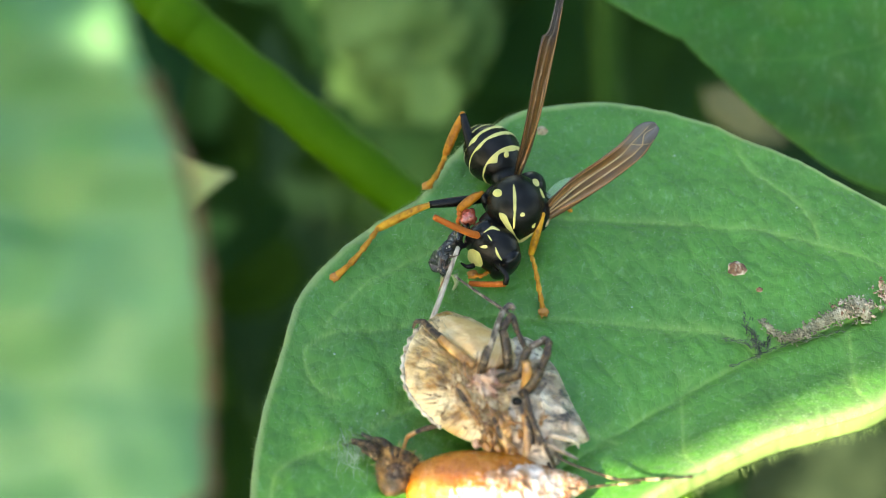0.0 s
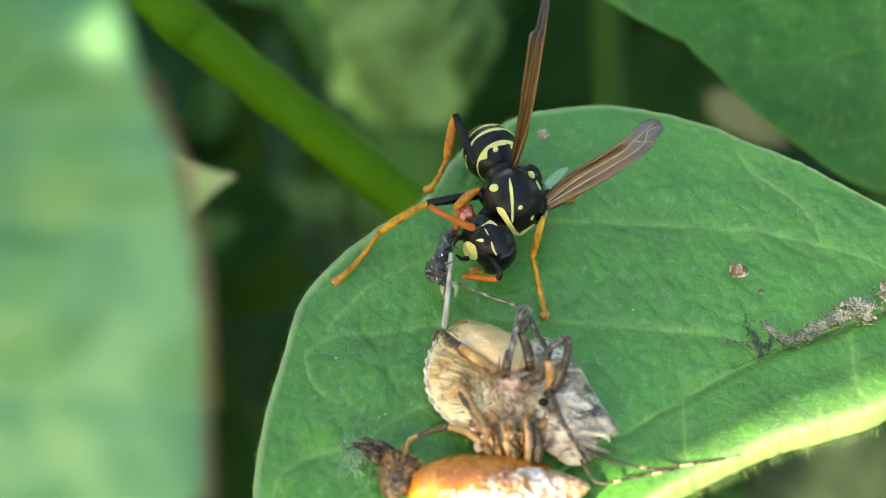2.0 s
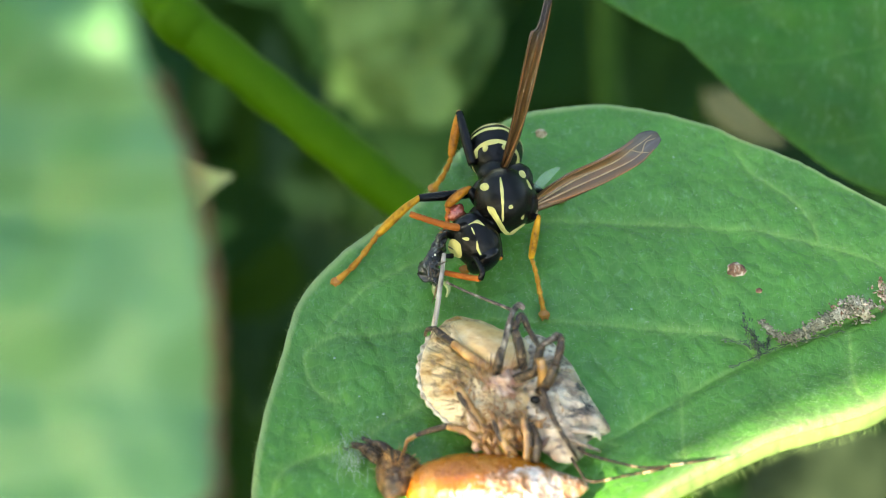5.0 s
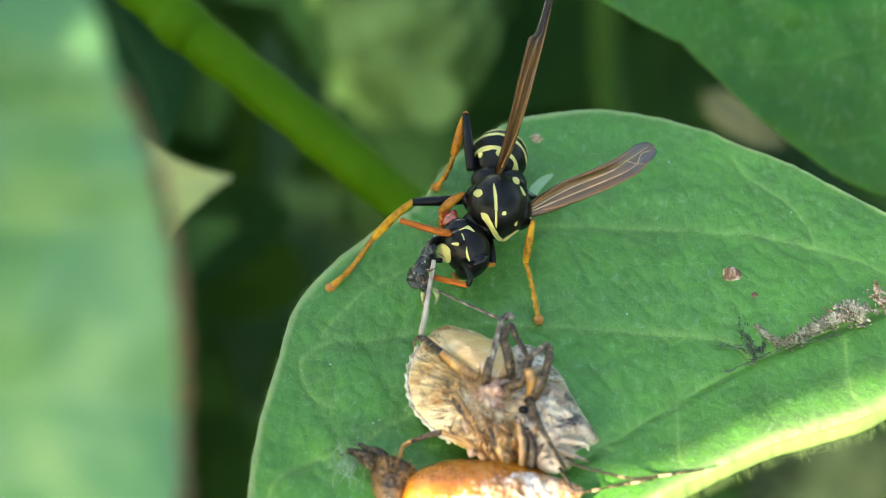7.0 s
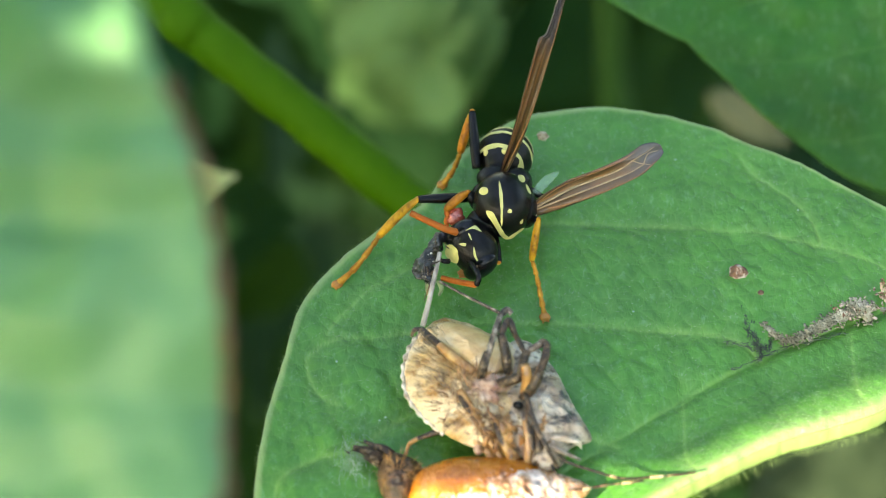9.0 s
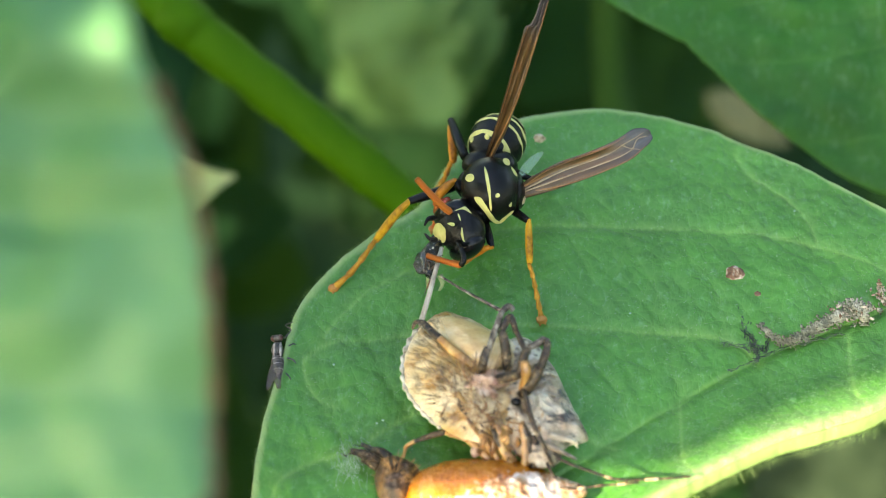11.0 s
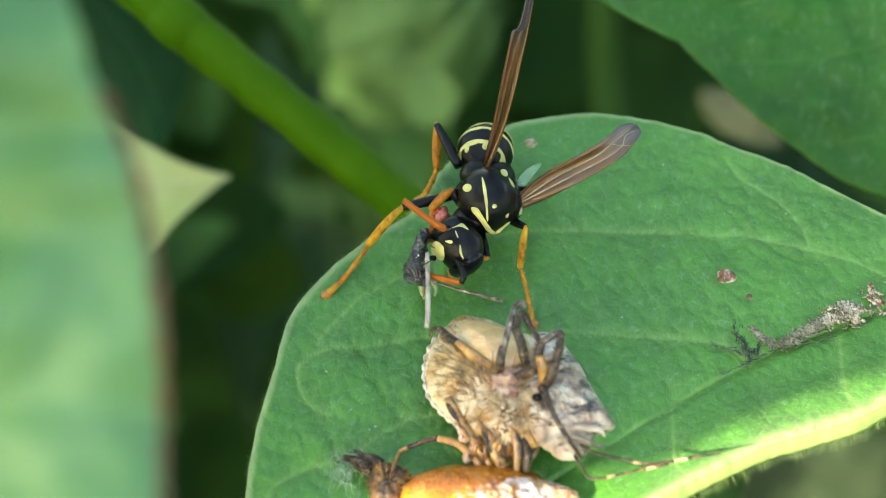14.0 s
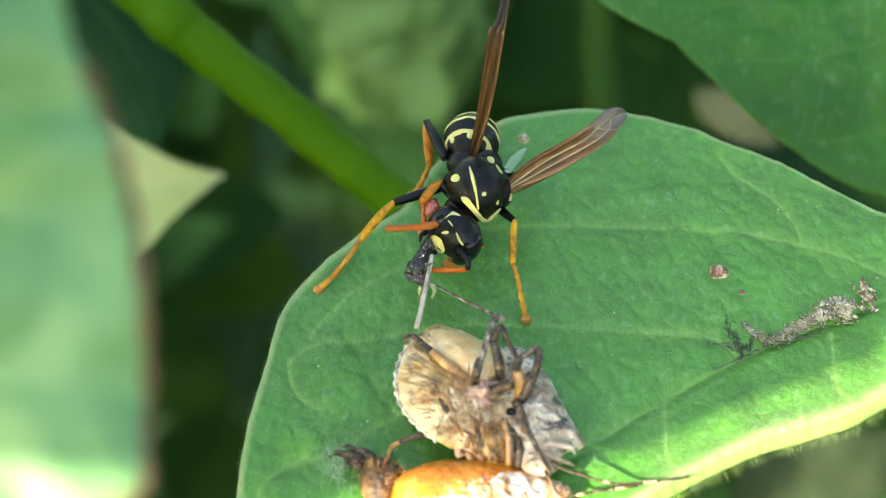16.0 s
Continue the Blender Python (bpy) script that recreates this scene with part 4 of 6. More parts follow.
def jointed(points, r0, r1, count=11):
    """A feeler: short beads end to end."""
    bm = bmesh.new()
    line = curve(points, count * 6 + 1)
    rad = []
    for i in range(len(line)):
        base = r0 + (r1 - r0) * i / (len(line) - 1)
        rad.append(base * (0.86 if i % 6 == 0 else 1.0))
    return tube(bm, line, rad, 12)


A1 = Vector((2.31, 1.01, 5.19))
antenna_a = part("antenna", jointed([(2.02, 1.59, 5.29), (1.06, 2.16, 5.29), (-0.19, 3.14, 4.80), (-1.50, 4.27, 4.01)], 0.34, 0.27), M_REDORANGE, head, "red-orange feeler", pivot=A1)
part("scape", limb(bmesh.new(), [A1, (2.58, 0.43, 6.10), (2.49, 1.01, 5.90), (2.02, 1.59, 5.29)], 0.16, 0.24, 12), M_BLACK, antenna_a)
A2 = Vector((2.96, -1.00, 6.30))
antenna_b = part("antenna", jointed([(3.49, -2.88, 7.82), (2.65, -2.80, 7.36), (1.48, -2.62, 6.63), (0.57, -2.44, 6.11)], 0.27, 0.25), M_REDORANGE, head, "red-orange feeler", pivot=A2)
part("scape", limb(bmesh.new(), [A2, (3.41, -1.66, 7.56), (3.68, -2.31, 8.02), (3.49, -2.88, 7.82)], 0.22, 0.27, 12), M_BLACK, antenna_b)

# wings: pleated blades with raised veins


def wing(name, root, tip, outline, veins, pivot, label, fold=0.3):
    """outline: (share along, half width fore, half width hind); folded along its length."""
    root, tip = Vector(root), Vector(tip)
    d = tip - root
    side = d.cross(Vector((0, 0, 1))).normalized()
    up = side.cross(d).normalized()
    lines = [Vector((a, b, c)) for a, b, c in outline]
    rows = curve(lines, 48)
    nw = 25
    verts, tips, streak_tones, faces = [], [], [], []

    def place(s, k):
        row = rows[min(47, max(0, int(s * 47 + 0.5)))]
        w = row.y - (row.y + row.z) * k
        pleat = fold * (math.sin(k * 7.0 + 2.0 * s) * 0.5 + 0.4 * noise.noise(Vector((s * 6, k * 3, 0.5)))) * (1 - 0.3 * s)
        return root + d * row.x + side * w + up * (pleat + 0.5 * math.sin(math.pi * s) * 0.6)

    for i in range(48):
        for j in range(nw):
            verts.append(place(i / 47, j / (nw - 1)))
            tips.append(min(1.0, max(0.0, (i / 47 - 0.5) / 0.28)))
            k = j / (nw - 1)
            streak_tones.append(min(1.0, max(0.0, 0.50 + 0.28 * math.sin(k * 19 + 2 * i / 47) + 0.30 * noise.noise(Vector((i / 14, k * 9, 1.0))) - 0.5 * (k < 0.07) - 0.35 * (k > 0.94))))
    for i in range(47):
        for j in range(nw - 1):
            faces.append((i * nw + j, (i + 1) * nw + j, (i + 1) * nw + j + 1, i * nw + j + 1))
    me = bpy.data.meshes.new(name)
    piv = Vector(pivot)
    me.from_pydata([(v - piv) * MM for v in verts], [], faces)
    me.attributes.new("tip", "FLOAT", "POINT").data.foreach_set("value", tips)
    me.attributes.new("fold", "FLOAT", "POINT").data.foreach_set("value", streak_tones)
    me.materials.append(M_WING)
    me.shade_smooth()
    ob = new(name, me)
    ob.parent = wasp
    ob.location = (piv - PIVOT[wasp]) * MM
    PIVOT[ob] = piv
    ob["label"] = label
    solid = ob.modifiers.new("thickness", "SOLIDIFY")
    solid.thickness = 0.03 * MM
    for pts, r, pale in veins:
        line = curve([place(s, k) + up * 0.05 for s, k in pts], 18)
        part("wing_vein", tube(bmesh.new(), line, [r * (1 - 0.5 * i / 17) for i in range(18)], 6), M_WINGPALE if pale else M_WINGVEIN, ob, "pale fold" if pale else "")
    return ob


W_OUT = [(0.0, 0.70, 0.40), (0.07, 0.82, 0.66), (0.18, 1.00, 0.85), (0.33, 1.16, 0.98), (0.5, 1.30, 0.82), (0.63, 1.34, 0.76), (0.74, 1.32, 0.78), (0.82, 1.24, 0.92), (0.89, 0.94, 1.06), (0.96, 0.64, 0.84), (1.0, 0.32, 0.42)]
W_VEIN = [([(0.0, 0.5), (0.3, 0.06), (0.6, 0.03), (0.85, 0.03)], 0.08, False), ([(0.0, 0.5), (0.3, 0.36), (0.55, 0.32), (0.72, 0.3)], 0.085, True),
          ([(0.03, 0.6), (0.3, 0.62), (0.5, 0.6), (0.66, 0.68)], 0.08, True), ([(0.05, 0.8), (0.25, 0.9), (0.5, 0.88), (0.7, 0.9)], 0.05, False),
          ([(0.64, 0.72), (0.70, 0.42), (0.78, 0.1)], 0.045, True), ([(0.72, 0.3), (0.80, 0.52), (0.92, 0.45)], 0.045, True), ([(0.66, 0.68), (0.78, 0.62), (0.9, 0.72)], 0.04, True)]
WR = Vector((8.19, 3.36, 3.45))
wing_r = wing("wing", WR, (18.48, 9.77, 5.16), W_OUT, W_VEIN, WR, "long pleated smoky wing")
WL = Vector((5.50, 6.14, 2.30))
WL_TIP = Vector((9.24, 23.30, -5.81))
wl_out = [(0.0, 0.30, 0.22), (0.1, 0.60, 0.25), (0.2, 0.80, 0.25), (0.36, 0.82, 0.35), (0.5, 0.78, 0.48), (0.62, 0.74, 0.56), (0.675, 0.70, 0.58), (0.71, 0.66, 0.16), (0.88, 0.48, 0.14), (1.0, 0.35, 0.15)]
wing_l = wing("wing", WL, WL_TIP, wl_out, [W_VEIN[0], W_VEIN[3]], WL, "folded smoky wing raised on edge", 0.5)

part("hind_wing", hull(bmesh.new(), (9.32, 5.75, 0.98), [(8.27, 4.87, 1.99), (8.71, 5.69, 1.22), (9.55, 6.41, 0.51), (10.57, 6.78, 0.05), (10.66, 6.53, 0.23), (9.91, 5.70, 1.01), (8.96, 4.78, 1.96)], (0, 0.4, 0.9), 0.03, 0.03, 0.02, 1.0, 1, 8, 40), M_HINDWING, wasp, "pale clear hind wing")

# legs
LEGS = []


def leg(joints, sizes, mats, label, toes=4):
    """Hip, knee, ankle, toe: thigh, shin with spur, and beaded foot."""
    hip, knee, ankle, toe = (Vector(j) for j in joints)
    thigh = part("leg", limb(bmesh.new(), [hip, hip.lerp(knee, 0.5) + Vector((0, 0, 0.12)), knee], sizes[0], sizes[0] * 0.8, 16, 0.25, 12), mats[0], wasp, label, pivot=hip)
    bm = bmesh.new()
    line = curve([knee, knee.lerp(ankle, 0.3) + Vector((0, 0.14, 0.16)), knee.lerp(ankle, 0.7) + Vector((0, 0.1, 0.12)), ankle], 22)
    tube(bm, line, [sizes[1] * (0.62 + 0.42 * math.sin(min(1, i / 21 * 1.25) * math.pi * 0.62) - 0.22 * (i / 21) ** 8 + 0.03 * noise.noise(p * 3)) for i, p in enumerate(line)], 12)
    ball(bm, knee, (sizes[1] * 0.72,) * 3, None, 12, 8)
    ball(bm, ankle, (sizes[2] * 0.95,) * 3, None, 12, 8)
    d = (toe - ankle).normalized()
    limb(bm, [ankle, ankle + d * 0.5 + Vector((0.12, -0.25, 0.1))], 0.05, 0.015, 5, 0, 6)
    shin = part("shin", bm, mats[1], wasp, pivot=knee)
    bm = bmesh.new()
    line = curve([ankle, ankle.lerp(toe, 0.25) + Vector((0.12, -0.1, 0.05)), ankle.lerp(toe, 0.6) + Vector((0.1, -0.25, 0.1)), toe], toes * 8 + 1)
    tube(bm, line, [sizes[2] * (0.66 + 0.5 * ((i % 8) / 8) ** 0.7) * (0.85 + 0.3 * i / len(line)) for i in range(len(line))], 10)
    foot = part("foot", bm, mats[2], wasp, "brown-amber beaded foot", pivot=ankle)
    bm = bmesh.new()
    ball(bm, toe, (0.5, 0.4, 0.32), None, 16, 12, 0.25, 2)
    for s in (-1, 1):
        limb(bm, [toe, toe + d * 0.4 + d.cross(Vector((0, 0, 1))) * 0.25 * s, toe + d * 0.5 + d.cross(Vector((0, 0, 1))) * 0.2 * s + Vector((0, 0, -0.2))], 0.13, 0.04, 6, 0, 6)
    part("claw", bm, M_FOOT, foot, "rusty claw")
    LEGS.append((hip, knee, ankle, thigh, shin, foot))


leg(((2.67, 4.39, 1.52), (-1.76, 3.68, 2.63), (-5.84, 1.04, 1.27), (-9.41, -3.14, 2.55)), (0.40, 0.38, 0.27), (M_BLACK, M_AMBER, M_TARSUS), "black thigh with a yellow shin")
leg(((2.90, 7.04, -0.13), (1.06, 11.58, -1.90), (0.10, 7.86, -2.30), (-1.53, 4.99, -3.10)), (0.41, 0.40, 0.26), (M_BLACK, M_ORANGE, M_TARSUS), "black thigh with an orange shin")
leg(((3.84, 3.10, 1.83), (2.64, 4.79, 2.84), (0.78, 3.37, 3.04), (0.49, 0.83, 2.62)), (0.43, 0.40, 0.28), (M_BLACK, M_ORANGE, M_REDORANGE), "black thigh with an orange shin")
leg(((6.81, 2.42, 1.71), (7.92, 2.32, 4.78), (7.46, -1.02, 3.32), (8.51, -5.95, 4.46)), (0.34, 0.34, 0.23), (M_BLACK, M_AMBER, M_TARSUS), "yellow leg planted on the leaf", 6)
leg(((4.93, 1.03, 3.08), (5.25, -1.20, 5.04), (3.68, -1.79, 4.25), (2.24, -2.19, 3.73)), (0.31, 0.28, 0.19), (M_BLACK, M_ORANGE, M_ORANGE), "short bent orange leg")
leg(((7.28, 5.53, 0.13), (9.28, 4.39, 1.52), (10.10, 4.27, -0.99), (10.96, 4.01, -2.51)), (0.31, 0.26, 0.19), (M_BLACK, M_ORANGE, M_ORANGE), "orange leg under the wing")

# ---- the scrap in its jaws ----
SC = Vector((-0.77, -2.06, 5.64))
scrap = thing("prey_scrap", SC, "wet black scrap of prey with grey strands", "prey")
bm = bmesh.new()
line = curve([(0.39, 1.62, 2.47), (0.05, 0.83, 3.42), (-0.34, 0.05, 4.07), (-0.72, -0.82, 4.77), (-1.11, -1.68, 5.38), (-0.91, -2.54, 5.98), (-0.57, -3.20, 6.14)], 70)
tube(bm, line, [0.12 + 0.36 * math.sin(math.pi * min(1, i / 69 * 0.9 + 0.12)) + 0.55 * math.exp(-((i - 52) / 11) ** 2) for i in range(70)], 34)
for v in bm.verts:
    v.co += noise.noise_vector(v.co * 1.7) * 0.42 + noise.noise_vector(v.co * 4.5) * 0.16
part("lump", bm, M_LUMP, scrap)
# tiny pale flecks added as glints on the wet lump
bm = bmesh.new()
rr = random.Random(77)
for k in range(15):
    p = line[rr.randrange(20, 66)] + Vector((rr.gauss(0, 0.34), rr.gauss(0, 0.25), rr.uniform(0.45, 0.75)))
    q = rr.uniform(0.04, 0.11)
    ball(bm, p, (q, q * rr.uniform(0.5, 1.6), q * 0.6), None, 8, 6, 0.4, 6.0, k)
tagged(part("glint_fleck", bm, M_EDGE, scrap, "small pale flecks standing in for wet glints"), kind="stuff")
bm = bmesh.new()
rr = random.Random(41)
for k in range(16):
    p = Vector((0.10, 1.12, 3.42)).lerp(Vector((-0.95, -2.81, 6.57)), rr.random()) + Vector((rr.gauss(0, 0.35), rr.gauss(0, 0.2), rr.uniform(0.1, 0.5)))
    d = Vector((rr.gauss(0, 0.5), rr.gauss(0, 0.6), rr.gauss(0, 0.3)))
    limb(bm, [p, p + d * 0.5 + Vector((0, 0, 0.15)), p + d], rr.uniform(0.03, 0.1), 0.02, 6, 0.3, 6)
tagged(part("shred_tuft", bm, M_DARKBROWN, scrap, "dark torn shreds"), kind="stuff")
part("strand", limb(bmesh.new(), [(0.10, -0.53, 5.57), (-0.14, -2.57, 7.00), (-0.42, -4.66, 8.16), (-0.75, -6.61, 8.83)], 0.19, 0.24, 18), M_ROD, scrap, "straight pale grey strand")
part("strand", limb(bmesh.new(), [(0.29, -2.91, 6.44), (2.18, -3.75, 7.22), (4.05, -4.48, 8.13), (5.66, -5.10, 9.17)], 0.10, 0.16, 18, 0, 8), M_GREYBROWN, scrap, "thin brown strand")
bm = bmesh.new()
limb(bm, [(0.19, -2.83, 5.78), (0.48, -3.50, 5.85), (0.29, -4.17, 5.92)], 0.3, 0.1, 10)
limb(bm, [(-0.48, -2.83, 5.78), (-0.72, -3.55, 5.68), (-0.53, -4.27, 5.79)], 0.36, 0.12, 10)
part("tissue", bm, M_GLASSY, scrap, "pale green torn tissue")
bm = bmesh.new()
ball(bm, (1.56, 2.69, 3.02), (0.8, 0.75, 0.6), None, 24, 16, 0.5, 1.6, 2)
part("flesh", bm, M_RED, wasp, "raw red scrap held under the head")


# ---- the dead shield bugs ----
BUG_C = Vector((5.58, -11.49, 11.04))
bug = thing("shield_bug", BUG_C, "dead mottled brown shield bug on its back", "bug")
N_BUG = Vector((-0.08, 0.42, 0.90))
part("abdomen", hull(bmesh.new(), (3.53, -11.55, 10.28), [(-1.51, -8.67, 8.07), (-1.82, -10.46, 9.32), (-1.39, -12.22, 10.55), (-0.05, -13.73, 11.61), (1.64, -14.93, 12.45), (4.13, -15.85, 13.10), (7.53, -16.10, 13.27), (9.22, -13.71, 11.80), (9.12, -10.66, 9.86), (7.59, -8.20, 8.14), (5.26, -7.06, 7.34), (3.14, -6.24, 6.67), (1.15, -5.92, 6.34), (-0.43, -6.99, 6.89)],
     N_BUG, 2.2, 2.6, 0.50, 1.3, 2.0, 30, 220, 2.4, 0.13), M_HULL, bug, "tan mottled wrinkled belly")
rim_pts = curve([(-0.43, -6.99, 6.89), (-1.51, -8.67, 8.07), (-1.82, -10.46, 9.32), (-1.39, -12.22, 10.55), (-0.05, -13.73, 11.61), (1.64, -14.93, 12.45)], 60)
bm = bmesh.new()
tube(bm, rim_pts, [0.24 + 0.09 * math.sin(i * 1.3) + 0.05 * rr0.random() for i, rr0 in zip(range(60), [random.Random(k) for k in range(60)])], 8, 0.6)
part("belly_margin", bm, M_EDGE, bug, "pale scalloped margin")
part("belly_plate", hull(bmesh.new(), (3.44, -7.94, 10.06), [(0.56, -7.39, 8.37), (0.85, -6.30, 7.31), (2.65, -6.25, 7.38), (4.75, -6.96, 8.37), (6.70, -8.05, 9.84), (6.81, -9.25, 11.37), (5.08, -9.93, 12.15), (3.04, -9.25, 11.37), (1.44, -8.32, 9.93)],
     N_BUG, 0.75, 0.5, 0.07, 0.8, 5.0, 14, 60), M_BELLY, bug, "smooth pale tan plate")
part("thorax", hull(bmesh.new(), (9.25, -12.60, 11.42), [(6.66, -7.98, 7.79), (8.57, -7.62, 7.53), (10.58, -9.69, 8.99), (11.85, -11.99, 10.59), (12.52, -13.07, 11.35), (13.52, -14.84, 12.39), (12.20, -15.34, 12.84), (11.43, -15.91, 13.34), (10.65, -16.75, 13.92), (8.17, -16.47, 13.93), (6.84, -14.91, 13.43), (6.25, -11.90, 11.53)],
     N_BUG, 1.9, 3.6, 0.6, 1.2, 8.0), M_THORAX, bug, "grey and black mottled thorax")
for k in range(9):
    bm = bmesh.new()
    a = Vector((7.41, -9.62, 11.33)).lerp(Vector((10.16, -15.24, 14.47)), k / 8) + Vector((0.3 * math.sin(k * 2.1), 0, 0.15))
    limb(bm, [a, a + Vector((1.6 + 0.5 * math.sin(k * 3), 0.5 - 0.12 * k, -0.25)), a + Vector((2.3 + 0.4 * math.sin(k), 0.3 - 0.3 * k * 0.6, -1.0))], 0.24, 0.10, 8, 0.3, 7)
    part("flank_rib", bm, M_THORAX, bug, "grey ridged side plate")
bm = bmesh.new()
hull(bm, (9.75, -15.97, 13.98), [(8.34, -15.45, 13.42), (10.04, -15.03, 13.12), (11.32, -15.89, 13.52), (11.10, -16.87, 14.01), (9.72, -17.24, 14.27), (8.47, -16.72, 14.11)], N_BUG, 0.9, 0.7, 0.25, 1.8, 4, 12, 50)
part("head", bm, M_THORAX, bug)
bm = bmesh.new()
ball(bm, (4.73, -11.15, 12.81), (1.2, 0.85, 0.6), None, 36, 24, 0.9, 1.5, 6)
ball(bm, (5.83, -10.62, 12.63), (1.0, 0.55, 0.5), None, 30, 20, 0.9, 1.8, 2)
part("torn_underside", bm, M_PINK, bug, "torn pinkish flesh")
bm = bmesh.new()
rr = random.Random(3)
for k in range(150):
    a, b = rr.uniform(0, 6.28), rr.random() ** 0.5
    p = Vector((4.02, -11.92, 12.35)) + Vector((math.cos(a) * 3.6 * b, math.sin(a) * 2.3 * b, 0.75 - 0.5 * b))
    d = Vector((math.cos(a), math.sin(a) + 0.4, -0.12)) * rr.uniform(0.5, 1.3)
    limb(bm, [p, p + d * 0.5 + Vector((0, 0, 0.12)), p + d], rr.uniform(0.025, 0.075), 0.015, 5, 0, 5)
tagged(part("belly_fuzz", bm, M_TISSUE, bug, "amber-brown frayed fibres"), kind="stuff")
bm = bmesh.new()
for k in range(64):
    p = Vector((4.70, -13.61, 13.73)) + Vector((rr.gauss(0, 1.9), rr.gauss(0, 1.0), rr.uniform(0.0, 0.7)))
    d = Vector((rr.gauss(-0.2, 0.6), rr.gauss(0.5, 0.5), rr.gauss(0.1, 0.25))) * rr.uniform(0.7, 1.6)
    limb(bm, [p, p + d * 0.5 + Vector((0, 0, 0.15)), p + d], rr.uniform(0.04, 0.12), 0.02, 5, 0, 5)
tagged(part("torn_husk", bm, M_TISSUE, bug, "amber-brown torn shreds"), kind="stuff")


def bug_leg(parent, segs, label=""):
    """segs: (points, start radius, end radius, material) from hip to toe."""
    first = None
    for k, (pts, r0, r1, mat) in enumerate(segs):
        bm = bmesh.new()
        line = curve(pts, 16)
        tube(bm, line, [(r0 + (r1 - r0) * q / 15) * (1.25 if k == 0 else 1.08) * (0.75 + 0.35 * math.sin(math.pi * (0.15 + 0.7 * q / 15)) + 0.1 * noise.noise(p * 2.2)) for q, p in enumerate(line)], 9, 0.8)
        d = Vector(pts[-1]) - Vector(pts[0])
        s = d.cross(Vector((0, 0, 1))).normalized()
        for q in range(5):
            a = Vector(pts[0]) + d * (0.25 + 0.15 * q)
            limb(bm, [a, a + s * (0.26 * (1 if q % 2 else -1)) + d.normalized() * 0.18], 0.03, 0.01, 3, 0, 4)
        if first is None:
            first = part("leg", bm, mat, parent, label)
        else:
            part("shin" if k == 1 else "foot", bm, mat, first)
    return first


bug_leg(bug, [([(3.84, -9.84, 12.09), (2.12, -8.80, 11.16), (0.97, -7.93, 10.35)], 0.34, 0.30, M_LEGTAN), ([(0.97, -7.93, 10.35), (0.19, -7.40, 9.78), (-0.56, -6.79, 9.05)], 0.30, 0.26, M_LEGBROWN), ([(-0.56, -6.79, 9.05), (-1.13, -6.89, 8.82), (-1.36, -7.47, 8.63)], 0.2, 0.12, M_LEGBROWN)])
bug_leg(bug, [([(4.38, -10.55, 12.38), (4.64, -9.05, 12.94), (4.82, -8.14, 12.90)], 0.30, 0.26, M_LEGBROWN), ([(4.63, -9.48, 13.24), (5.19, -7.25, 12.67), (5.78, -5.28, 11.70)], 0.22, 0.26, M_GREYBROWN), ([(5.78, -5.28, 11.70), (6.26, -4.83, 11.38), (6.72, -5.11, 11.38)], 0.24, 0.2, M_GREYBROWN)])
bug_leg(bug, [([(6.60, -9.94, 11.96), (6.30, -8.18, 12.32), (5.84, -6.71, 12.50)], 0.34, 0.30, M_LEGBROWN), ([(5.84, -6.71, 12.50), (6.46, -5.68, 11.98), (7.06, -6.83, 11.78)], 0.28, 0.26, M_LEGBROWN), ([(7.06, -6.83, 11.78), (7.61, -7.75, 11.82), (7.97, -8.56, 12.00)], 0.24, 0.16, M_LEGBROWN)])
bug_leg(bug, [([(5.52, -10.81, 12.57), (6.84, -10.29, 13.40), (7.49, -9.97, 13.98)], 0.36, 0.34, M_LEGBROWN), ([(7.49, -9.97, 13.98), (7.71, -8.61, 14.03), (8.02, -7.84, 14.09)], 0.34, 0.30, M_LEGBROWN), ([(8.02, -7.84, 14.09), (8.86, -7.41, 13.79), (9.57, -7.21, 13.25)], 0.28, 0.22, M_GREYBROWN)])
bug_leg(bug, [([(7.76, -11.75, 13.23), (8.47, -10.77, 14.14), (9.03, -9.39, 14.57)], 0.36, 0.34, M_LEGBROWN), ([(9.03, -9.39, 14.57), (9.36, -8.28, 14.39), (9.53, -7.27, 13.89)], 0.32, 0.28, M_LEGBROWN), ([(9.53, -7.27, 13.89), (9.10, -7.11, 13.57), (8.65, -7.48, 13.43)], 0.24, 0.16, M_GREYBROWN)])
bug_leg(bug, [([(7.90, -11.54, 13.08), (8.02, -10.23, 14.16), (7.81, -8.93, 14.65)], 0.34, 0.3, M_LEGTAN), ([(7.94, -11.23, 14.06), (8.77, -13.60, 15.12), (10.19, -16.04, 15.23)], 0.22, 0.18, M_LEGBROWN), ([(10.19, -16.04, 15.23), (10.58, -16.63, 14.84), (10.78, -17.03, 14.52)], 0.16, 0.1, M_LEGBROWN)])


def feeler(parent, pts, pale):
    """A thin feeler of dark joints with pale rings."""
    line = curve(pts, 41)
    first = part("antenna", tube(bmesh.new(), line, [0.13 - 0.04 * i / 40 for i in range(41)], 8), M_LEGBROWN, parent, "thin dark feeler with pale rings")
    for a, b in pale:
        part("pale_ring", tube(bmesh.new(), line[a:b], [0.125] * (b - a), 8), M_FIBRE, first, "pale ring")


feeler(bug, [(10.69, -15.95, 14.56), (11.49, -16.47, 14.73), (13.71, -17.07, 14.95), (15.91, -17.47, 15.23), (18.62, -17.23, 15.06), (21.54, -16.80, 14.96)], [(20, 23), (30, 34)])
feeler(bug, [(10.16, -16.68, 14.47), (10.79, -17.69, 14.98), (11.64, -18.50, 15.55), (14.57, -18.06, 15.24), (17.49, -17.58, 15.11)], [(24, 27), (34, 38)])
bm = bmesh.new()
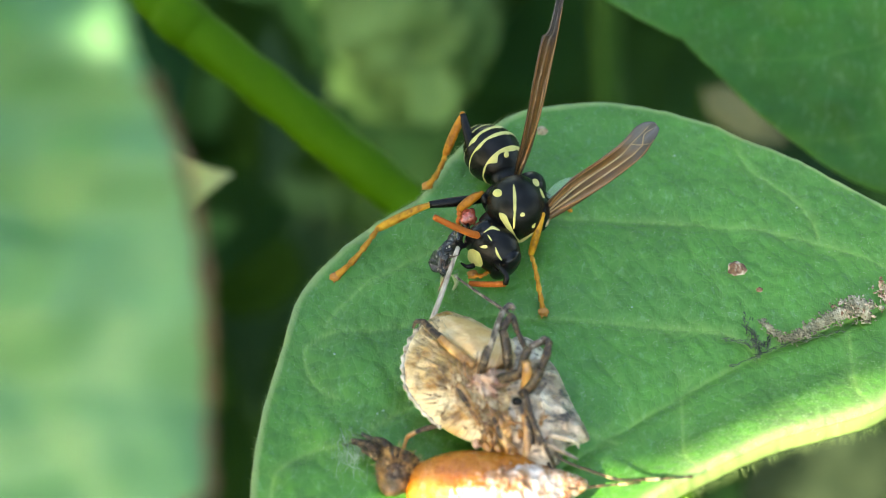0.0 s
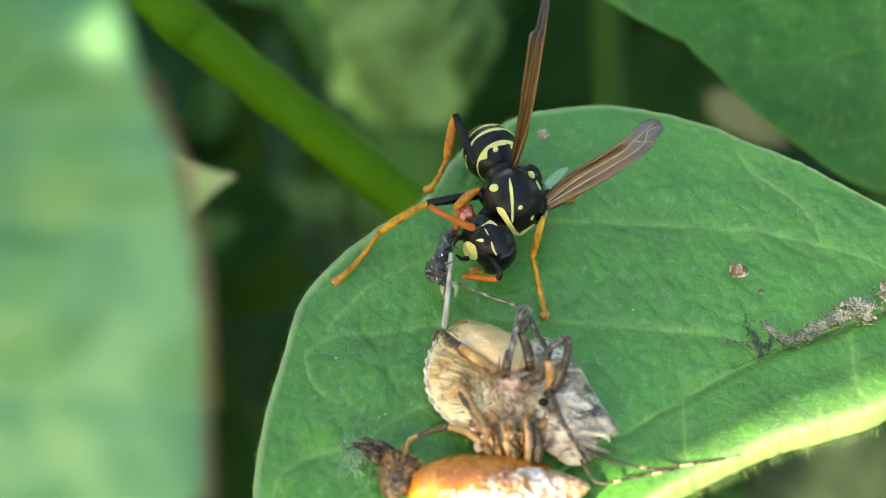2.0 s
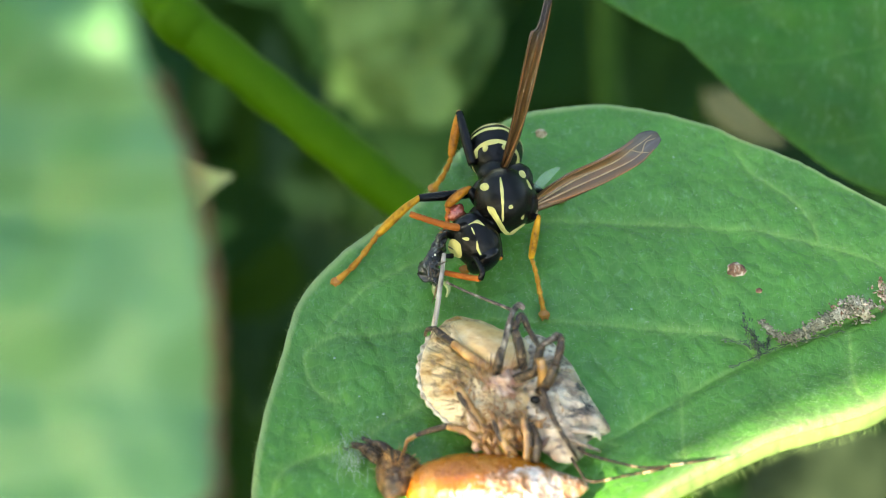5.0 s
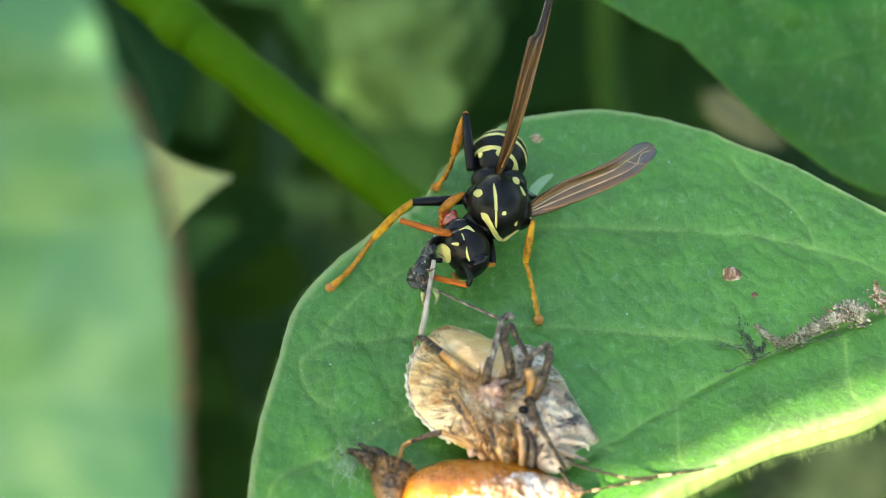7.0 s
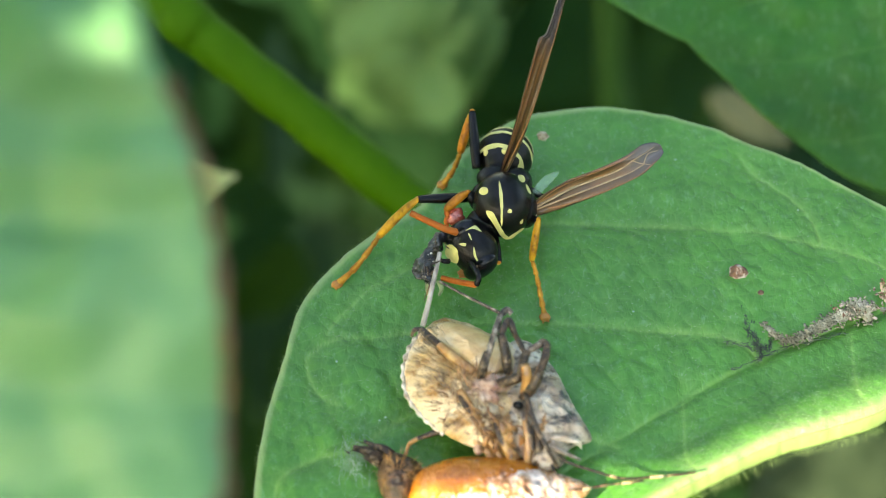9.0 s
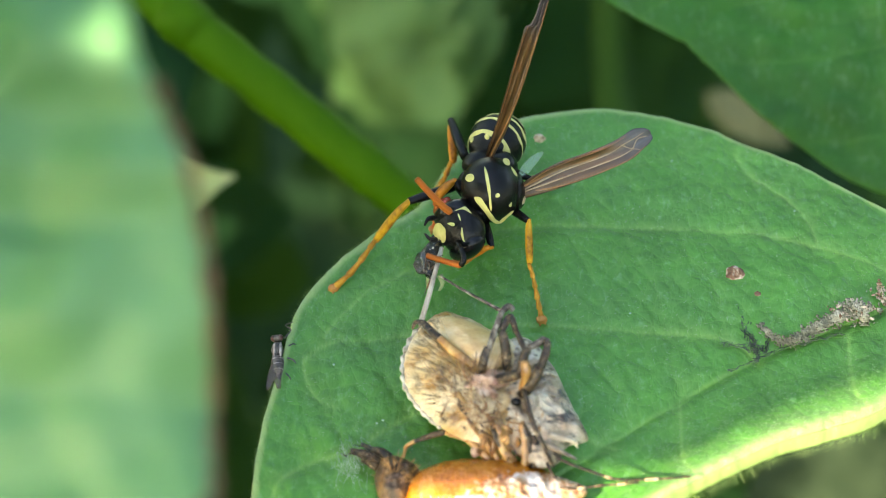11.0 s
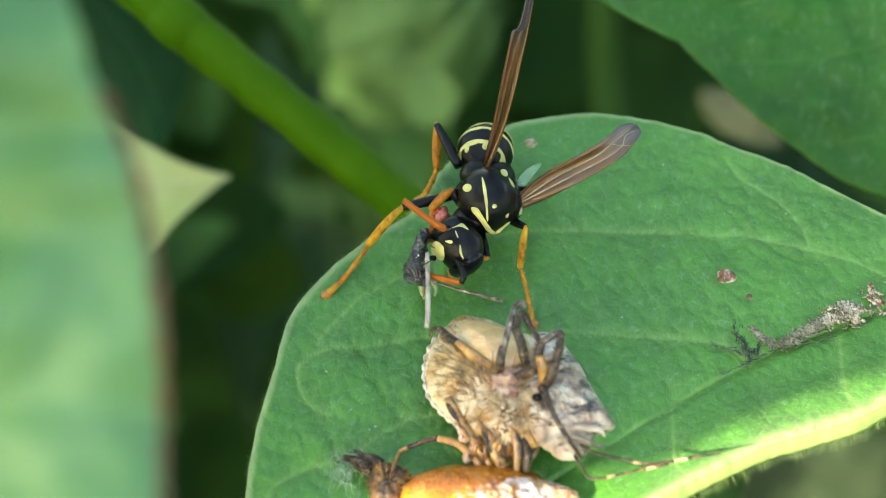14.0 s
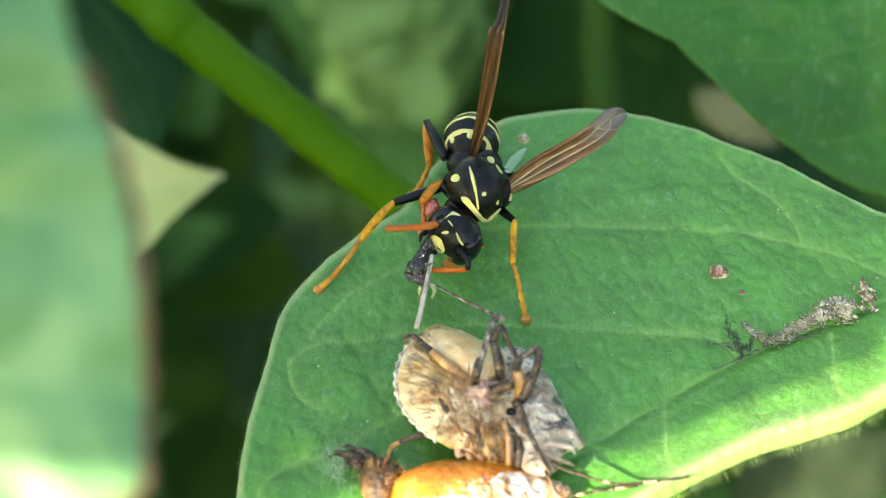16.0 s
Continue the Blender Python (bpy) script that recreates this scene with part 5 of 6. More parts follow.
ball(bm, (7.42, -12.26, 13.59), (0.42, 0.34, 0.3), None, 16, 12)
part("coxa", bm, M_BLACK, bug, "black hip socket")

BUG2_C = Vector((2.94, -19.12, 15.59))
bug2 = thing("shield_bug", BUG2_C, "dead shield bug with a glossy orange belly", "bug")
N2 = Vector((0.0, 0.45, 0.89))
part("abdomen", hull(bmesh.new(), (2.94, -19.52, 15.87), [(-3.05, -18.90, 14.63), (-1.99, -17.65, 13.95), (0.27, -16.88, 13.61), (2.99, -16.71, 13.50), (6.16, -16.79, 13.56), (8.60, -17.75, 14.22), (9.63, -19.58, 15.51), (8.19, -22.20, 17.14), (4.21, -23.40, 17.78), (0.26, -22.82, 17.37), (-2.40, -21.04, 16.13)],
     N2, 3.0, 1.6, 0.16, 0.7, 12), M_RUST, bug2, "glossy orange-brown belly")
part("underside", hull(bmesh.new(), (5.28, -18.80, 18.36), [(0.70, -19.00, 18.20), (2.30, -17.55, 16.80), (5.37, -17.08, 16.16), (8.50, -17.67, 15.77), (10.53, -18.34, 15.44), (11.50, -19.04, 15.53), (10.44, -19.87, 16.51), (7.64, -20.80, 18.96), (4.58, -20.93, 19.45), (2.21, -20.10, 19.27)],
     N2, 0.9, 0.8, 0.55, 1.5, 4), M_PALE, bug2, "pale cracked flesh")
part("head", hull(bmesh.new(), (-3.92, -18.18, 14.33), [(-5.26, -17.20, 13.24), (-4.28, -16.46, 12.92), (-2.81, -16.83, 13.28), (-1.90, -17.48, 13.84), (-2.20, -18.39, 14.47), (-3.08, -19.82, 15.38), (-4.65, -20.07, 15.25), (-5.40, -18.64, 14.25)],
     N2, 1.5, 1.0, 0.4, 1.6, 9, 16, 60), M_DARKBROWN, bug2, "dark brown crumpled head")
bm = bmesh.new()
for a, b, r in (((-5.06, -17.04, 13.73), (-7.38, -16.04, 12.63), 0.45), ((-4.71, -16.82, 13.37), (-6.59, -15.60, 12.12), 0.3), ((-5.24, -17.40, 13.78), (-6.55, -16.89, 12.82), 0.3), ((-4.26, -16.63, 13.44), (-5.88, -15.90, 12.73), 0.4)):
    limb(bm, [a, Vector(a).lerp(Vector(b), 0.5) + Vector((0, 0.15, 0.2)), b], r, r * 0.4, 10, 0.4)
for k in range(40):
    p = Vector((-4.70, -16.89, 13.83)).lerp(Vector((-7.10, -16.15, 12.90)), rr.random()) + Vector((rr.gauss(0, 0.3), rr.gauss(0, 0.3), rr.uniform(0, 0.5)))
    limb(bm, [p, p + Vector((rr.uniform(-1.1, -0.3), rr.gauss(0.3, 0.3), rr.gauss(0.1, 0.25)))], rr.uniform(0.03, 0.09), 0.02, 4, 0, 5)
part("neck_stump", bm, M_LEGBROWN, bug2, "black frayed stump")
bm = bmesh.new()
for k in range(150):
    q, h = rr.uniform(0, 6.28), rr.random() ** 0.5
    p = Vector((-3.75, -17.88, 15.52)) + Vector((math.cos(q) * 1.7 * h, math.sin(q) * 1.7 * h, 0.3 - 0.9 * h))
    d = Vector((math.cos(q) * 0.6, math.sin(q) * 0.6 + 0.2, rr.uniform(0.1, 0.6))) * rr.uniform(0.4, 1.0)
    limb(bm, [p, p + d * 0.6 + Vector((0, 0, 0.05)), p + d], rr.uniform(0.015, 0.045), 0.01, 4, 0, 5)
tagged(part("head_fuzz", bm, M_LEGTAN, bug2, "amber frayed fibres"), kind="stuff")
bug_leg(bug2, [([(4.51, -16.71, 15.29), (2.96, -14.28, 15.00), (1.08, -11.28, 14.50)], 0.26, 0.34, M_LEGTAN), ([(1.08, -11.28, 14.50), (1.52, -12.33, 14.83), (2.42, -13.47, 15.03)], 0.30, 0.2, M_LEGBROWN)])
bug_leg(bug2, [([(3.75, -16.58, 15.21), (2.07, -15.01, 14.51), (0.27, -14.49, 13.94)], 0.28, 0.22, M_LEGTAN), ([(0.27, -14.49, 13.94), (-0.86, -14.82, 13.38), (-2.23, -15.33, 12.93)], 0.24, 0.18, M_LEGBROWN), ([(-2.23, -15.33, 12.93), (-2.92, -15.83, 12.48), (-3.20, -16.70, 12.09)], 0.2, 0.12, M_LEGTAN)])
bug_leg(bug2, [([(5.39, -16.89, 15.62), (4.71, -15.52, 15.87), (3.92, -13.54, 15.68)], 0.28, 0.24, M_LEGTAN), ([(3.92, -13.54, 15.68), (4.27, -14.84, 15.99), (4.93, -15.95, 15.97)], 0.24, 0.16, M_LEGBROWN)])
bug_leg(bug2, [([(6.50, -16.97, 15.68), (6.58, -15.30, 15.91), (6.27, -13.52, 15.86)], 0.28, 0.24, M_LEGTAN), ([(6.27, -13.52, 15.86), (6.71, -14.61, 16.03), (6.92, -15.93, 16.15)], 0.24, 0.16, M_LEGBROWN)])
part("leg_stump", limb(bmesh.new(), [(7.18, -17.12, 15.58), (7.38, -15.52, 15.87), (6.86, -13.99, 15.60)], 0.4, 0.2, 12, 0.2), M_LEGBROWN, bug2)
bm = bmesh.new()
rr = random.Random(11)
for k in range(46):
    p = Vector((5.42, -15.63, 14.94)) + Vector((rr.uniform(-2.6, 2.4), rr.uniform(-1.0, 1.2), rr.uniform(-0.4, 0.6)))
    e = p + Vector((rr.gauss(0.1, 0.7), rr.uniform(0.3, 1.7), rr.uniform(0.1, 1.2)))
    line = curve([p, p.lerp(e, 0.5) + Vector((rr.uniform(-0.2, 0.2), 0, 0.2)), e], 7)
    w = rr.uniform(0.08, 0.32)
    tube(bm, line, [w * (0.6 + 0.6 * math.sin(2.4 * q / 6)) * (1 - (q / 6) ** 3 * 0.85) for q in range(7)], 8, rr.uniform(0.3, 0.8))
tagged(part("torn_tissue", bm, M_TISSUE, bug2, "amber torn fibres"), kind="stuff")
bm = bmesh.new()
for k in range(14):
    p = Vector((5.01, -14.84, 13.99)) + Vector((rr.uniform(-2.8, 2.2), rr.uniform(-1.2, 1.6), rr.uniform(0, 0.8)))
    ball(bm, p, (rr.uniform(0.25, 0.6), rr.uniform(0.3, 0.7), 0.35), None, 12, 8, 0.5, 2, k)
part("torn_flesh", bm, M_PINK, bug2, "torn reddish flesh")

# ---- crumbs, frass and silk on the leaf ----
LITTER = []
for c, r, lab in (((25.44, -2.21, 2.05), 0.8, "brown crumb with pale flakes"), ((27.26, -3.96, 3.07), 0.3, "tiny rusty crumb on the leaf"), ((24.51, -3.24, 2.56), 0.26, "tiny rusty crumb on the leaf"), ((8.98, 10.23, -6.76), 0.55, "tan crumb on the leaf"), ((25.70, -4.82, 3.57), 0.22, "tiny rusty crumb on the leaf")):
    bm = bmesh.new()
    ball(bm, c, (r, r * 0.85, r * 0.7), None, 40, 28, 0.28, 1.3 / r, r * 9)
    LITTER.append(single("crumb", bm, M_CRUMBTAN if "tan" in lab else M_CRUMB, c, lab, "crumb", "crumbs on the leaf"))
frass = thing("frass_trail", (30.51, -7.63, 5.64), "ragged grey frass held in silk along the midrib", "frass")
path = curve([(27.10, -6.46, 4.92), (27.76, -7.25, 5.48), (28.77, -7.90, 5.93), (29.98, -7.71, 5.90), (31.52, -6.87, 5.41), (33.54, -5.98, 4.98), (35.35, -5.17, 4.52), (36.29, -5.75, 4.62)], 80)


def flake(bm, p, size, seed):
    """A ragged crumb, turned any way."""
    q = Euler((rr.uniform(0, 6), rr.uniform(0, 6), rr.uniform(0, 6))).to_matrix()
    ball(bm, p, (size, size * rr.uniform(0.35, 0.9), size * rr.uniform(0.25, 0.6)), (q.col[0], q.col[1], q.col[2]), 9, 6, 0.9, 2.5 / size, seed)


bm = bmesh.new()
tube(bm, [p + Vector((rr.gauss(0, 0.05), rr.gauss(0, 0.05), 0)) for p in path], [(0.12 + 0.62 * (i / 79) ** 1.4) * rr.uniform(0.7, 1.25) for i in range(80)], 14, 0.7)
for k in range(760):
    u = k / 759
    flake(bm, path[int(u * 79)] + Vector((rr.gauss(0, 0.16 + 0.4 * u), rr.gauss(0, 0.12 + 0.42 * u), rr.uniform(-0.2, 0.3 + 0.4 * u))), rr.uniform(0.04, 0.15) * (0.8 + 0.9 * u), k * 0.7)
tagged(part("frass_crust", bm, M_FRASS, frass), kind="stuff")
bm = bmesh.new()
for k in range(60):
    flake(bm, Vector((34.53, -5.55, 4.88)) + Vector((rr.gauss(0.3, 1.0), rr.gauss(0, 0.5), rr.uniform(0, 0.5))), rr.uniform(0.06, 0.22), k)
for k in range(70):
    flake(bm, Vector((37.46, -4.32, 4.02)) + Vector((rr.gauss(0.3, 0.5), rr.gauss(0, 0.7), rr.uniform(0, 0.5))), rr.uniform(0.08, 0.26), k)
tagged(part("rusty_crust", bm, M_CRUMB, frass, "rusty brown crust"), kind="stuff")
bm = bmesh.new()
for pts in ([(25.18, -4.25, 3.22), (25.42, -5.53, 4.07), (25.69, -7.17, 5.22), (26.51, -8.92, 6.49)], [(23.66, -8.09, 5.87), (24.93, -8.28, 5.99), (26.31, -8.64, 6.30), (27.14, -8.46, 6.22)], [(25.58, -5.77, 4.24), (26.00, -7.40, 5.38), (27.02, -8.64, 6.30)], [(26.16, -5.06, 3.74), (26.27, -7.17, 5.22), (26.67, -9.46, 6.92)],
            [(23.96, -10.28, 7.44), (25.94, -9.55, 6.98), (28.44, -8.64, 6.40), (31.41, -7.90, 5.88), (34.02, -7.16, 5.41)], [(26.15, -8.09, 5.87), (26.60, -8.91, 6.54), (26.32, -9.55, 6.98)], [(27.05, -6.46, 4.92), (27.63, -7.63, 5.64), (27.07, -8.91, 6.54)]):
    for _ in range(3):
        line = curve(pts, 30)
        tube(bm, [p + Vector((rr.gauss(0, 0.14), rr.gauss(0, 0.14), rr.uniform(-0.05, 0.1))) for p in line], [rr.uniform(0.01, 0.05) for _ in line], 5)
tagged(part("silk", bm, M_WEB, frass, "dark dirty silk"), kind="stuff")
LITTER.append(frass)

# a torn film of silk by the stump, and dust on the leaf
web = thing("web", (-7.6, -16.4, 12.1), "whitish torn silk film on the leaf", "web")
bm = bmesh.new()
for k in range(110):
    a = Vector((rr.gauss(-7.6, 0.65), rr.gauss(-16.5, 0.75), 0))
    b = a + Vector((rr.gauss(0.35, 0.45), rr.gauss(-0.75, 0.5), 0))
    run = curve([a, a.lerp(b, 0.5) + Vector((rr.gauss(0, 0.2), rr.gauss(0, 0.2), 0)), b], 7)
    tube(bm, [Vector((p.x, p.y, -0.70 * p.y + 0.75 + 0.1 * math.sin(q))) for q, p in enumerate(run)], [rr.uniform(0.006, 0.018)] * 7, 4)
tagged(part("silk", bm, M_SILK, web), kind="stuff")
LITTER.append(web)
for x, y, r in ((-9.1, -9.8, 0.16), (-4.8, -13.9, 0.15), (-5.6, -14.3, 0.12), (21.1, 8.4, 0.13), (16.3, -5.8, 0.14), (12.6, 6.9, 0.12), (-7.2, -12.6, 0.10), (31.5, 3.2, 0.13)):
    best = min((leaf_point(0, i / 150, j / 60) for i in range(0, 150) for j in range(0, 60)), key=lambda p: (p.x - x) ** 2 + (p.y - y) ** 2)
    r *= 0.75
    c = best + OUT * r * 0.4
    LITTER.append(single("speck", ball(bmesh.new(), c, (r, r * 0.8, r * 0.5), None, 12, 8, 0.4, 4.0, x), M_SILK, c, "tiny whitish speck of dust on the leaf", "speck", "specks on the leaf"))

# fine hairs along the margins of the leaf
bm = bmesh.new()
rr = random.Random(21)
for k in range(400):
    f = rr.uniform(0.16, 0.66)
    i = int(f * (len(rims[1]) - 1))
    p = rims[1][i] + rr.uniform(0.0, 0.5) * Vector((0, 0.6, 0))
    d = (rims[1][i] - rib_line[i]).normalized() + Vector((rr.gauss(0.1, 0.35), rr.gauss(-0.2, 0.25), rr.gauss(-0.1, 0.4)))
    e = p + d.normalized() * rr.uniform(0.5, 1.2)
    limb(bm, [p, p.lerp(e, 0.6) + Vector((0, 0.06, 0)), e], 0.007, 0.003, 4, 0, 3)
for k in range(520):
    f = rr.uniform(0.30, 0.97)
    i = int(f * (len(rims[0]) - 1))
    p = rims[0][i]
    d = (rims[0][i] - rib_line[i]).normalized() + Vector((rr.gauss(0, 0.5), rr.gauss(0.2, 0.4), rr.gauss(0, 0.4)))
    e = p + d.normalized() * rr.uniform(0.1, 0.42)
    limb(bm, [p - d.normalized() * 0.1, p.lerp(e, 0.6), e], 0.022, 0.006, 4, 0, 3)
tagged(part("hair_fringe", bm, M_FRINGE, main_leaf, "fine green hairs"), kind="stuff")
bm = bmesh.new()
for k in range(4200):
    side = 0 if rr.random() < 0.85 else 1
    p = leaf_point(side, rr.uniform(0.12, 0.85), rr.uniform(0.03, 0.97))
    e = p + OUT * rr.uniform(0.05, 0.16) + Vector((rr.gauss(-0.12, 0.12), rr.gauss(-0.16, 0.1), 0))
    limb(bm, [p, p.lerp(e, 0.6) + OUT * 0.02, e], 0.012, 0.004, 3, 0, 3)
# more pale hairs added on the folded side to whiten its sunlit band
for k in range(2600):
    p = leaf_point(1, rr.uniform(0.06, 0.56), rr.uniform(0.3, 0.93))
    e = p + OUT * rr.uniform(0.08, 0.22) + Vector((rr.gauss(-0.05, 0.12), rr.gauss(-0.12, 0.1), 0))
    limb(bm, [p, p.lerp(e, 0.6) + OUT * 0.02, e], 0.009, 0.004, 3, 0, 3)
tagged(part("leaf_fuzz", bm, M_HAIR, main_leaf, "fine pale hairs"), kind="stuff")

# ---- the small fly at the margin ----
FLY_C = Vector((-14.05, -8.88, 7.11))
fly = thing("fly", FLY_C, "small grey fly clinging to the leaf margin", "fly")
fly_axis = Vector((0.10, -0.80, 0.57)).normalized()
fly_side = fly_axis.cross(Vector((0, 0, 1))).normalized()
fly_axes = (fly_side, fly_axis, fly_side.cross(fly_axis))
part("thorax", ball(bmesh.new(), (-14.30, -8.30, 6.75), (0.52, 0.72, 0.5), fly_axes, 22, 16, 0.10, 2.0), M_FLY, fly)
part("abdomen", lathe(bmesh.new(), (-14.25, -8.75, 7.05), fly_axis, [(0, 0.30), (0.3, 0.46), (0.8, 0.50), (1.3, 0.44), (1.8, 0.32), (2.2, 0.16), (2.4, 0.04)], 20), M_FLY, fly)
fly_head = part("head", ball(bmesh.new(), (-14.38, -7.40, 6.15), (0.46, 0.32, 0.40), fly_axes, 20, 14, 0.05, 2.0), M_FLY, fly)
for k in (-1, 1):
    part("eye", ball(bmesh.new(), Vector((-14.38, -7.34, 6.20)) + fly_side * 0.32 * k, (0.22, 0.26, 0.30), fly_axes, 16, 12), M_FLYEYE, fly_head, "dark red eye")
for k, x in ((-1, -0.30), (1, 0.22)):
    part("thorax_stripe", limb(bmesh.new(), [Vector((-14.30, -7.75, 6.85)) + fly_side * x, Vector((-14.28, -8.30, 7.28)) + fly_side * x, Vector((-14.25, -8.85, 7.55)) + fly_side * x], 0.09, 0.07, 8, 0.3, 6), M_FLYPALE, fly, "pale grey dust stripe")
for k in (0, 1, 2):
    c = Vector((-14.25, -8.75, 7.05)) + fly_axis * (0.5 + 0.5 * k)
    bm = bmesh.new()
    tube(bm, [c + (fly_axes[0] * math.cos(q) + fly_axes[2] * math.sin(q)) * (0.50 - 0.05 * k) for q in (2 * math.pi * n / 20 for n in range(21))], [0.04] * 21, 5)
    part("abdomen_band", bm, M_FLYPALE, fly, "pale grey band")
for w, end in ((-0.42, (-14.85, -11.35, 8.95)), (0.30, (-13.95, -11.25, 8.90))):
    root = Vector((-14.30, -8.25, 7.25)) + fly_side * w * 0.8
    tip = Vector(end)
    mid = root.lerp(tip, 0.55)
    s1 = fly_side * 0.42
    part("wing", hull(bmesh.new(), mid, [root, root.lerp(tip, 0.3) + s1 * 0.8, mid + s1, tip + s1 * 0.5, tip + (tip - root) * 0.05, tip - s1 * 0.4, mid - s1 * 0.9, root.lerp(tip, 0.3) - s1 * 0.6], Vector((-0.2, 0.4, 0.9)), 0.03, 0.03, 0.05, 2.0, 3, 8, 40), M_FLYWING, fly, "greyish clear wing")
part("antenna", limb(bmesh.new(), [(-13.77, -7.36, 6.15), (-13.22, -6.66, 5.86), (-13.70, -6.28, 5.79), (-13.05, -6.00, 5.60)], 0.07, 0.04, 10, 0, 6), M_FLY, fly)
for a, b, c in (((-13.54, -8.15, 6.51), (-12.97, -7.82, 6.47), (-12.63, -8.18, 6.03)), ((-13.39, -8.97, 7.08), (-12.88, -9.14, 7.40), (-12.64, -9.55, 6.98)), ((-13.61, -10.11, 7.78), (-13.14, -10.50, 8.25), (-13.02, -11.09, 7.96))):
    part("leg", limb(bmesh.new(), [a, b, c], 0.08, 0.04, 8, 0, 6), M_FLY, fly)

# ---- what moves ----
SWAY = [(0, 0.14, -0.12, -0.62), (0.5, 0.21, 0.08, -0.32), (1, 0.15, -0.03, -0.36), (1.5, 0.14, -0.05, -0.29), (2, 0.07, 0.01, -0.21), (2.5, 0.04, 0.05, -0.09), (3, 0.04, 0.02, -0.05), (3.5, 0.00, 0.00, 0.00), (4, 0.16, 0.12, -0.05), (6.5, -0.17, -0.01, 0.22), (7, -0.23, -0.08, 0.30), (7.5, -0.24, 0.03, 0.20), (8, -0.14, 0.05, 0.29), (8.5, -0.20, 0.04, 0.30), (9, -0.13, -0.00, 0.23), (11.5, -0.29, 0.02, 0.69), (12, -0.26, 0.07, 0.85), (12.5, -0.35, 0.02, 1.10), (13, -0.30, 0.03, 0.89), (13.5, -0.46, -0.11, 0.97), (14, -0.45, -0.09, 1.29), (14.5, -0.42, 0.10, 1.36), (15, -0.29, -0.11, 1.55), (15.5, -0.42, -0.10, 1.21), (16, -0.66, 0.13, 1.07)]
WASP = [(0, 0.69, -0.57, -3), (0.5, 0.49, -0.06, 0), (1, 0.03, 0.85, 5), (1.5, 0.22, 0.49, 3), (2, 0.27, 0.19, 1), (2.5, 0.11, 0.06, 0), (3, 0.05, -0.02, 0), (3.5, 0.00, -0.00, 0), (4, 0.02, 0.13, 0), (6.5, -1.08, 0.24, 1), (7, -0.85, -0.22, 0), (7.5, -0.41, -0.00, 0), (8, -0.77, 0.32, 0), (8.5, -1.00, 0.33, 0), (9, -0.81, -0.14, 0), (11.5, -2.04, 1.33, 6), (12, -2.18, 0.98, 6), (12.5, -2.09, 0.50, 4), (13, -2.23, 1.62, 6), (13.5, -1.89, 1.17, 6), (14, -1.49, 0.28, 4), (14.5, -2.35, 0.26, 3), (15, -1.54, 0.14, 4), (15.5, -1.13, -0.12, 3), (16, -1.99, 1.17, 9)]
TIMES = [r[0] for r in SWAY]


def rigid(dx, dy, dz=0.0, about=(0, 0, 0), rx=0.0, ry=0.0, rz=0.0):
    """A move of the stage in millimetres, with a turn about a point."""
    p = Vector(about)
    return Matrix.Translation(p + Vector((dx, dy, dz))) @ pose(0, 0, 0, rx, ry, rz) @ Matrix.Translation(-p)


WORLD_Y = (STAGE.to_3x3().inverted() @ Vector((0, 1, 0))).normalized()


def sway(t):
    """How the leaf hangs at t: it droops about its stalk and shifts a little."""
    for a, b in zip(SWAY, SWAY[1:]):
        if t <= b[0]:
            f = (t - a[0]) / (b[0] - a[0])
            dx, dy, droop = (a[k] + (b[k] - a[k]) * f for k in (1, 2, 3))
            break
    p = Vector(LEAF_PIVOT)
    return Matrix.Translation(p + Vector((dx, dy, 0))) @ Matrix.Rotation(radians(-droop), 4, WORLD_Y) @ Matrix.Translation(-p)


def metres(m):
    m = m.copy()
    m.translation = m.translation * MM
    return m


def key_thing(ob, rows):
    walk(ob, [(t, STAGE @ metres(m @ Matrix.Translation(PIVOT[ob]))) for t, m in rows])


def key_part(ob, rows):
    """rows: time, the move of the parent, the move of the part, both of the stage."""
    p = PIVOT[ob.parent]
    walk(ob, [(t, metres(Matrix.Translation(-p) @ g.inverted() @ m @ Matrix.Translation(PIVOT[ob]))) for t, g, m in rows])


def between(table, t):
    for a, b in zip(table, table[1:]):
        if t <= b[0]:
            f = (t - a[0]) / (b[0] - a[0])
            f = f * f * (3 - 2 * f)
            return [a[k] + (b[k] - a[k]) * f for k in range(1, len(a))]
    return list(table[-1][1:])


def aim(pivot, old, target):
    """The turn about pivot that brings the direction to old onto that to target."""
    p = Vector(pivot)
    q = (Vector(old) - p).rotation_difference(Vector(target) - p)
    return Matrix.Translation(p) @ q.to_matrix().to_4x4() @ Matrix.Translation(-p)


def reach(root, target, length):
    """The target moved out or in so that it lies at that length from root."""
    d = target - root
    flat = math.hypot(d.x, d.y)
    return root + Vector((d.x, d.y, math.sqrt(max(length * length - flat * flat, 0.3))))


def carry(old_a, old_b, new_a, new_b):
    """The rigid move that takes the line old_a-old_b onto new_a-new_b."""
    q = (old_b - old_a).rotation_difference(new_b - new_a)
    return Matrix.Translation(new_a) @ q.to_matrix().to_4x4() @ Matrix.Translation(-old_a)


def bend(hip, ankle, l1, l2, pole):
    """The knee of a leg with these lengths, bent towards pole."""
    d = ankle - hip
    r = min(max(d.length, abs(l1 - l2) + 0.05), (l1 + l2) * 0.999)
    u = d.normalized()
    x = (l1 * l1 - l2 * l2 + r * r) / (2 * r)
    h = math.sqrt(max(l1 * l1 - x * x, 0.0))
    w = pole - hip
    w = (w - u * w.dot(u)).normalized()
    return hip + u * x + w * h


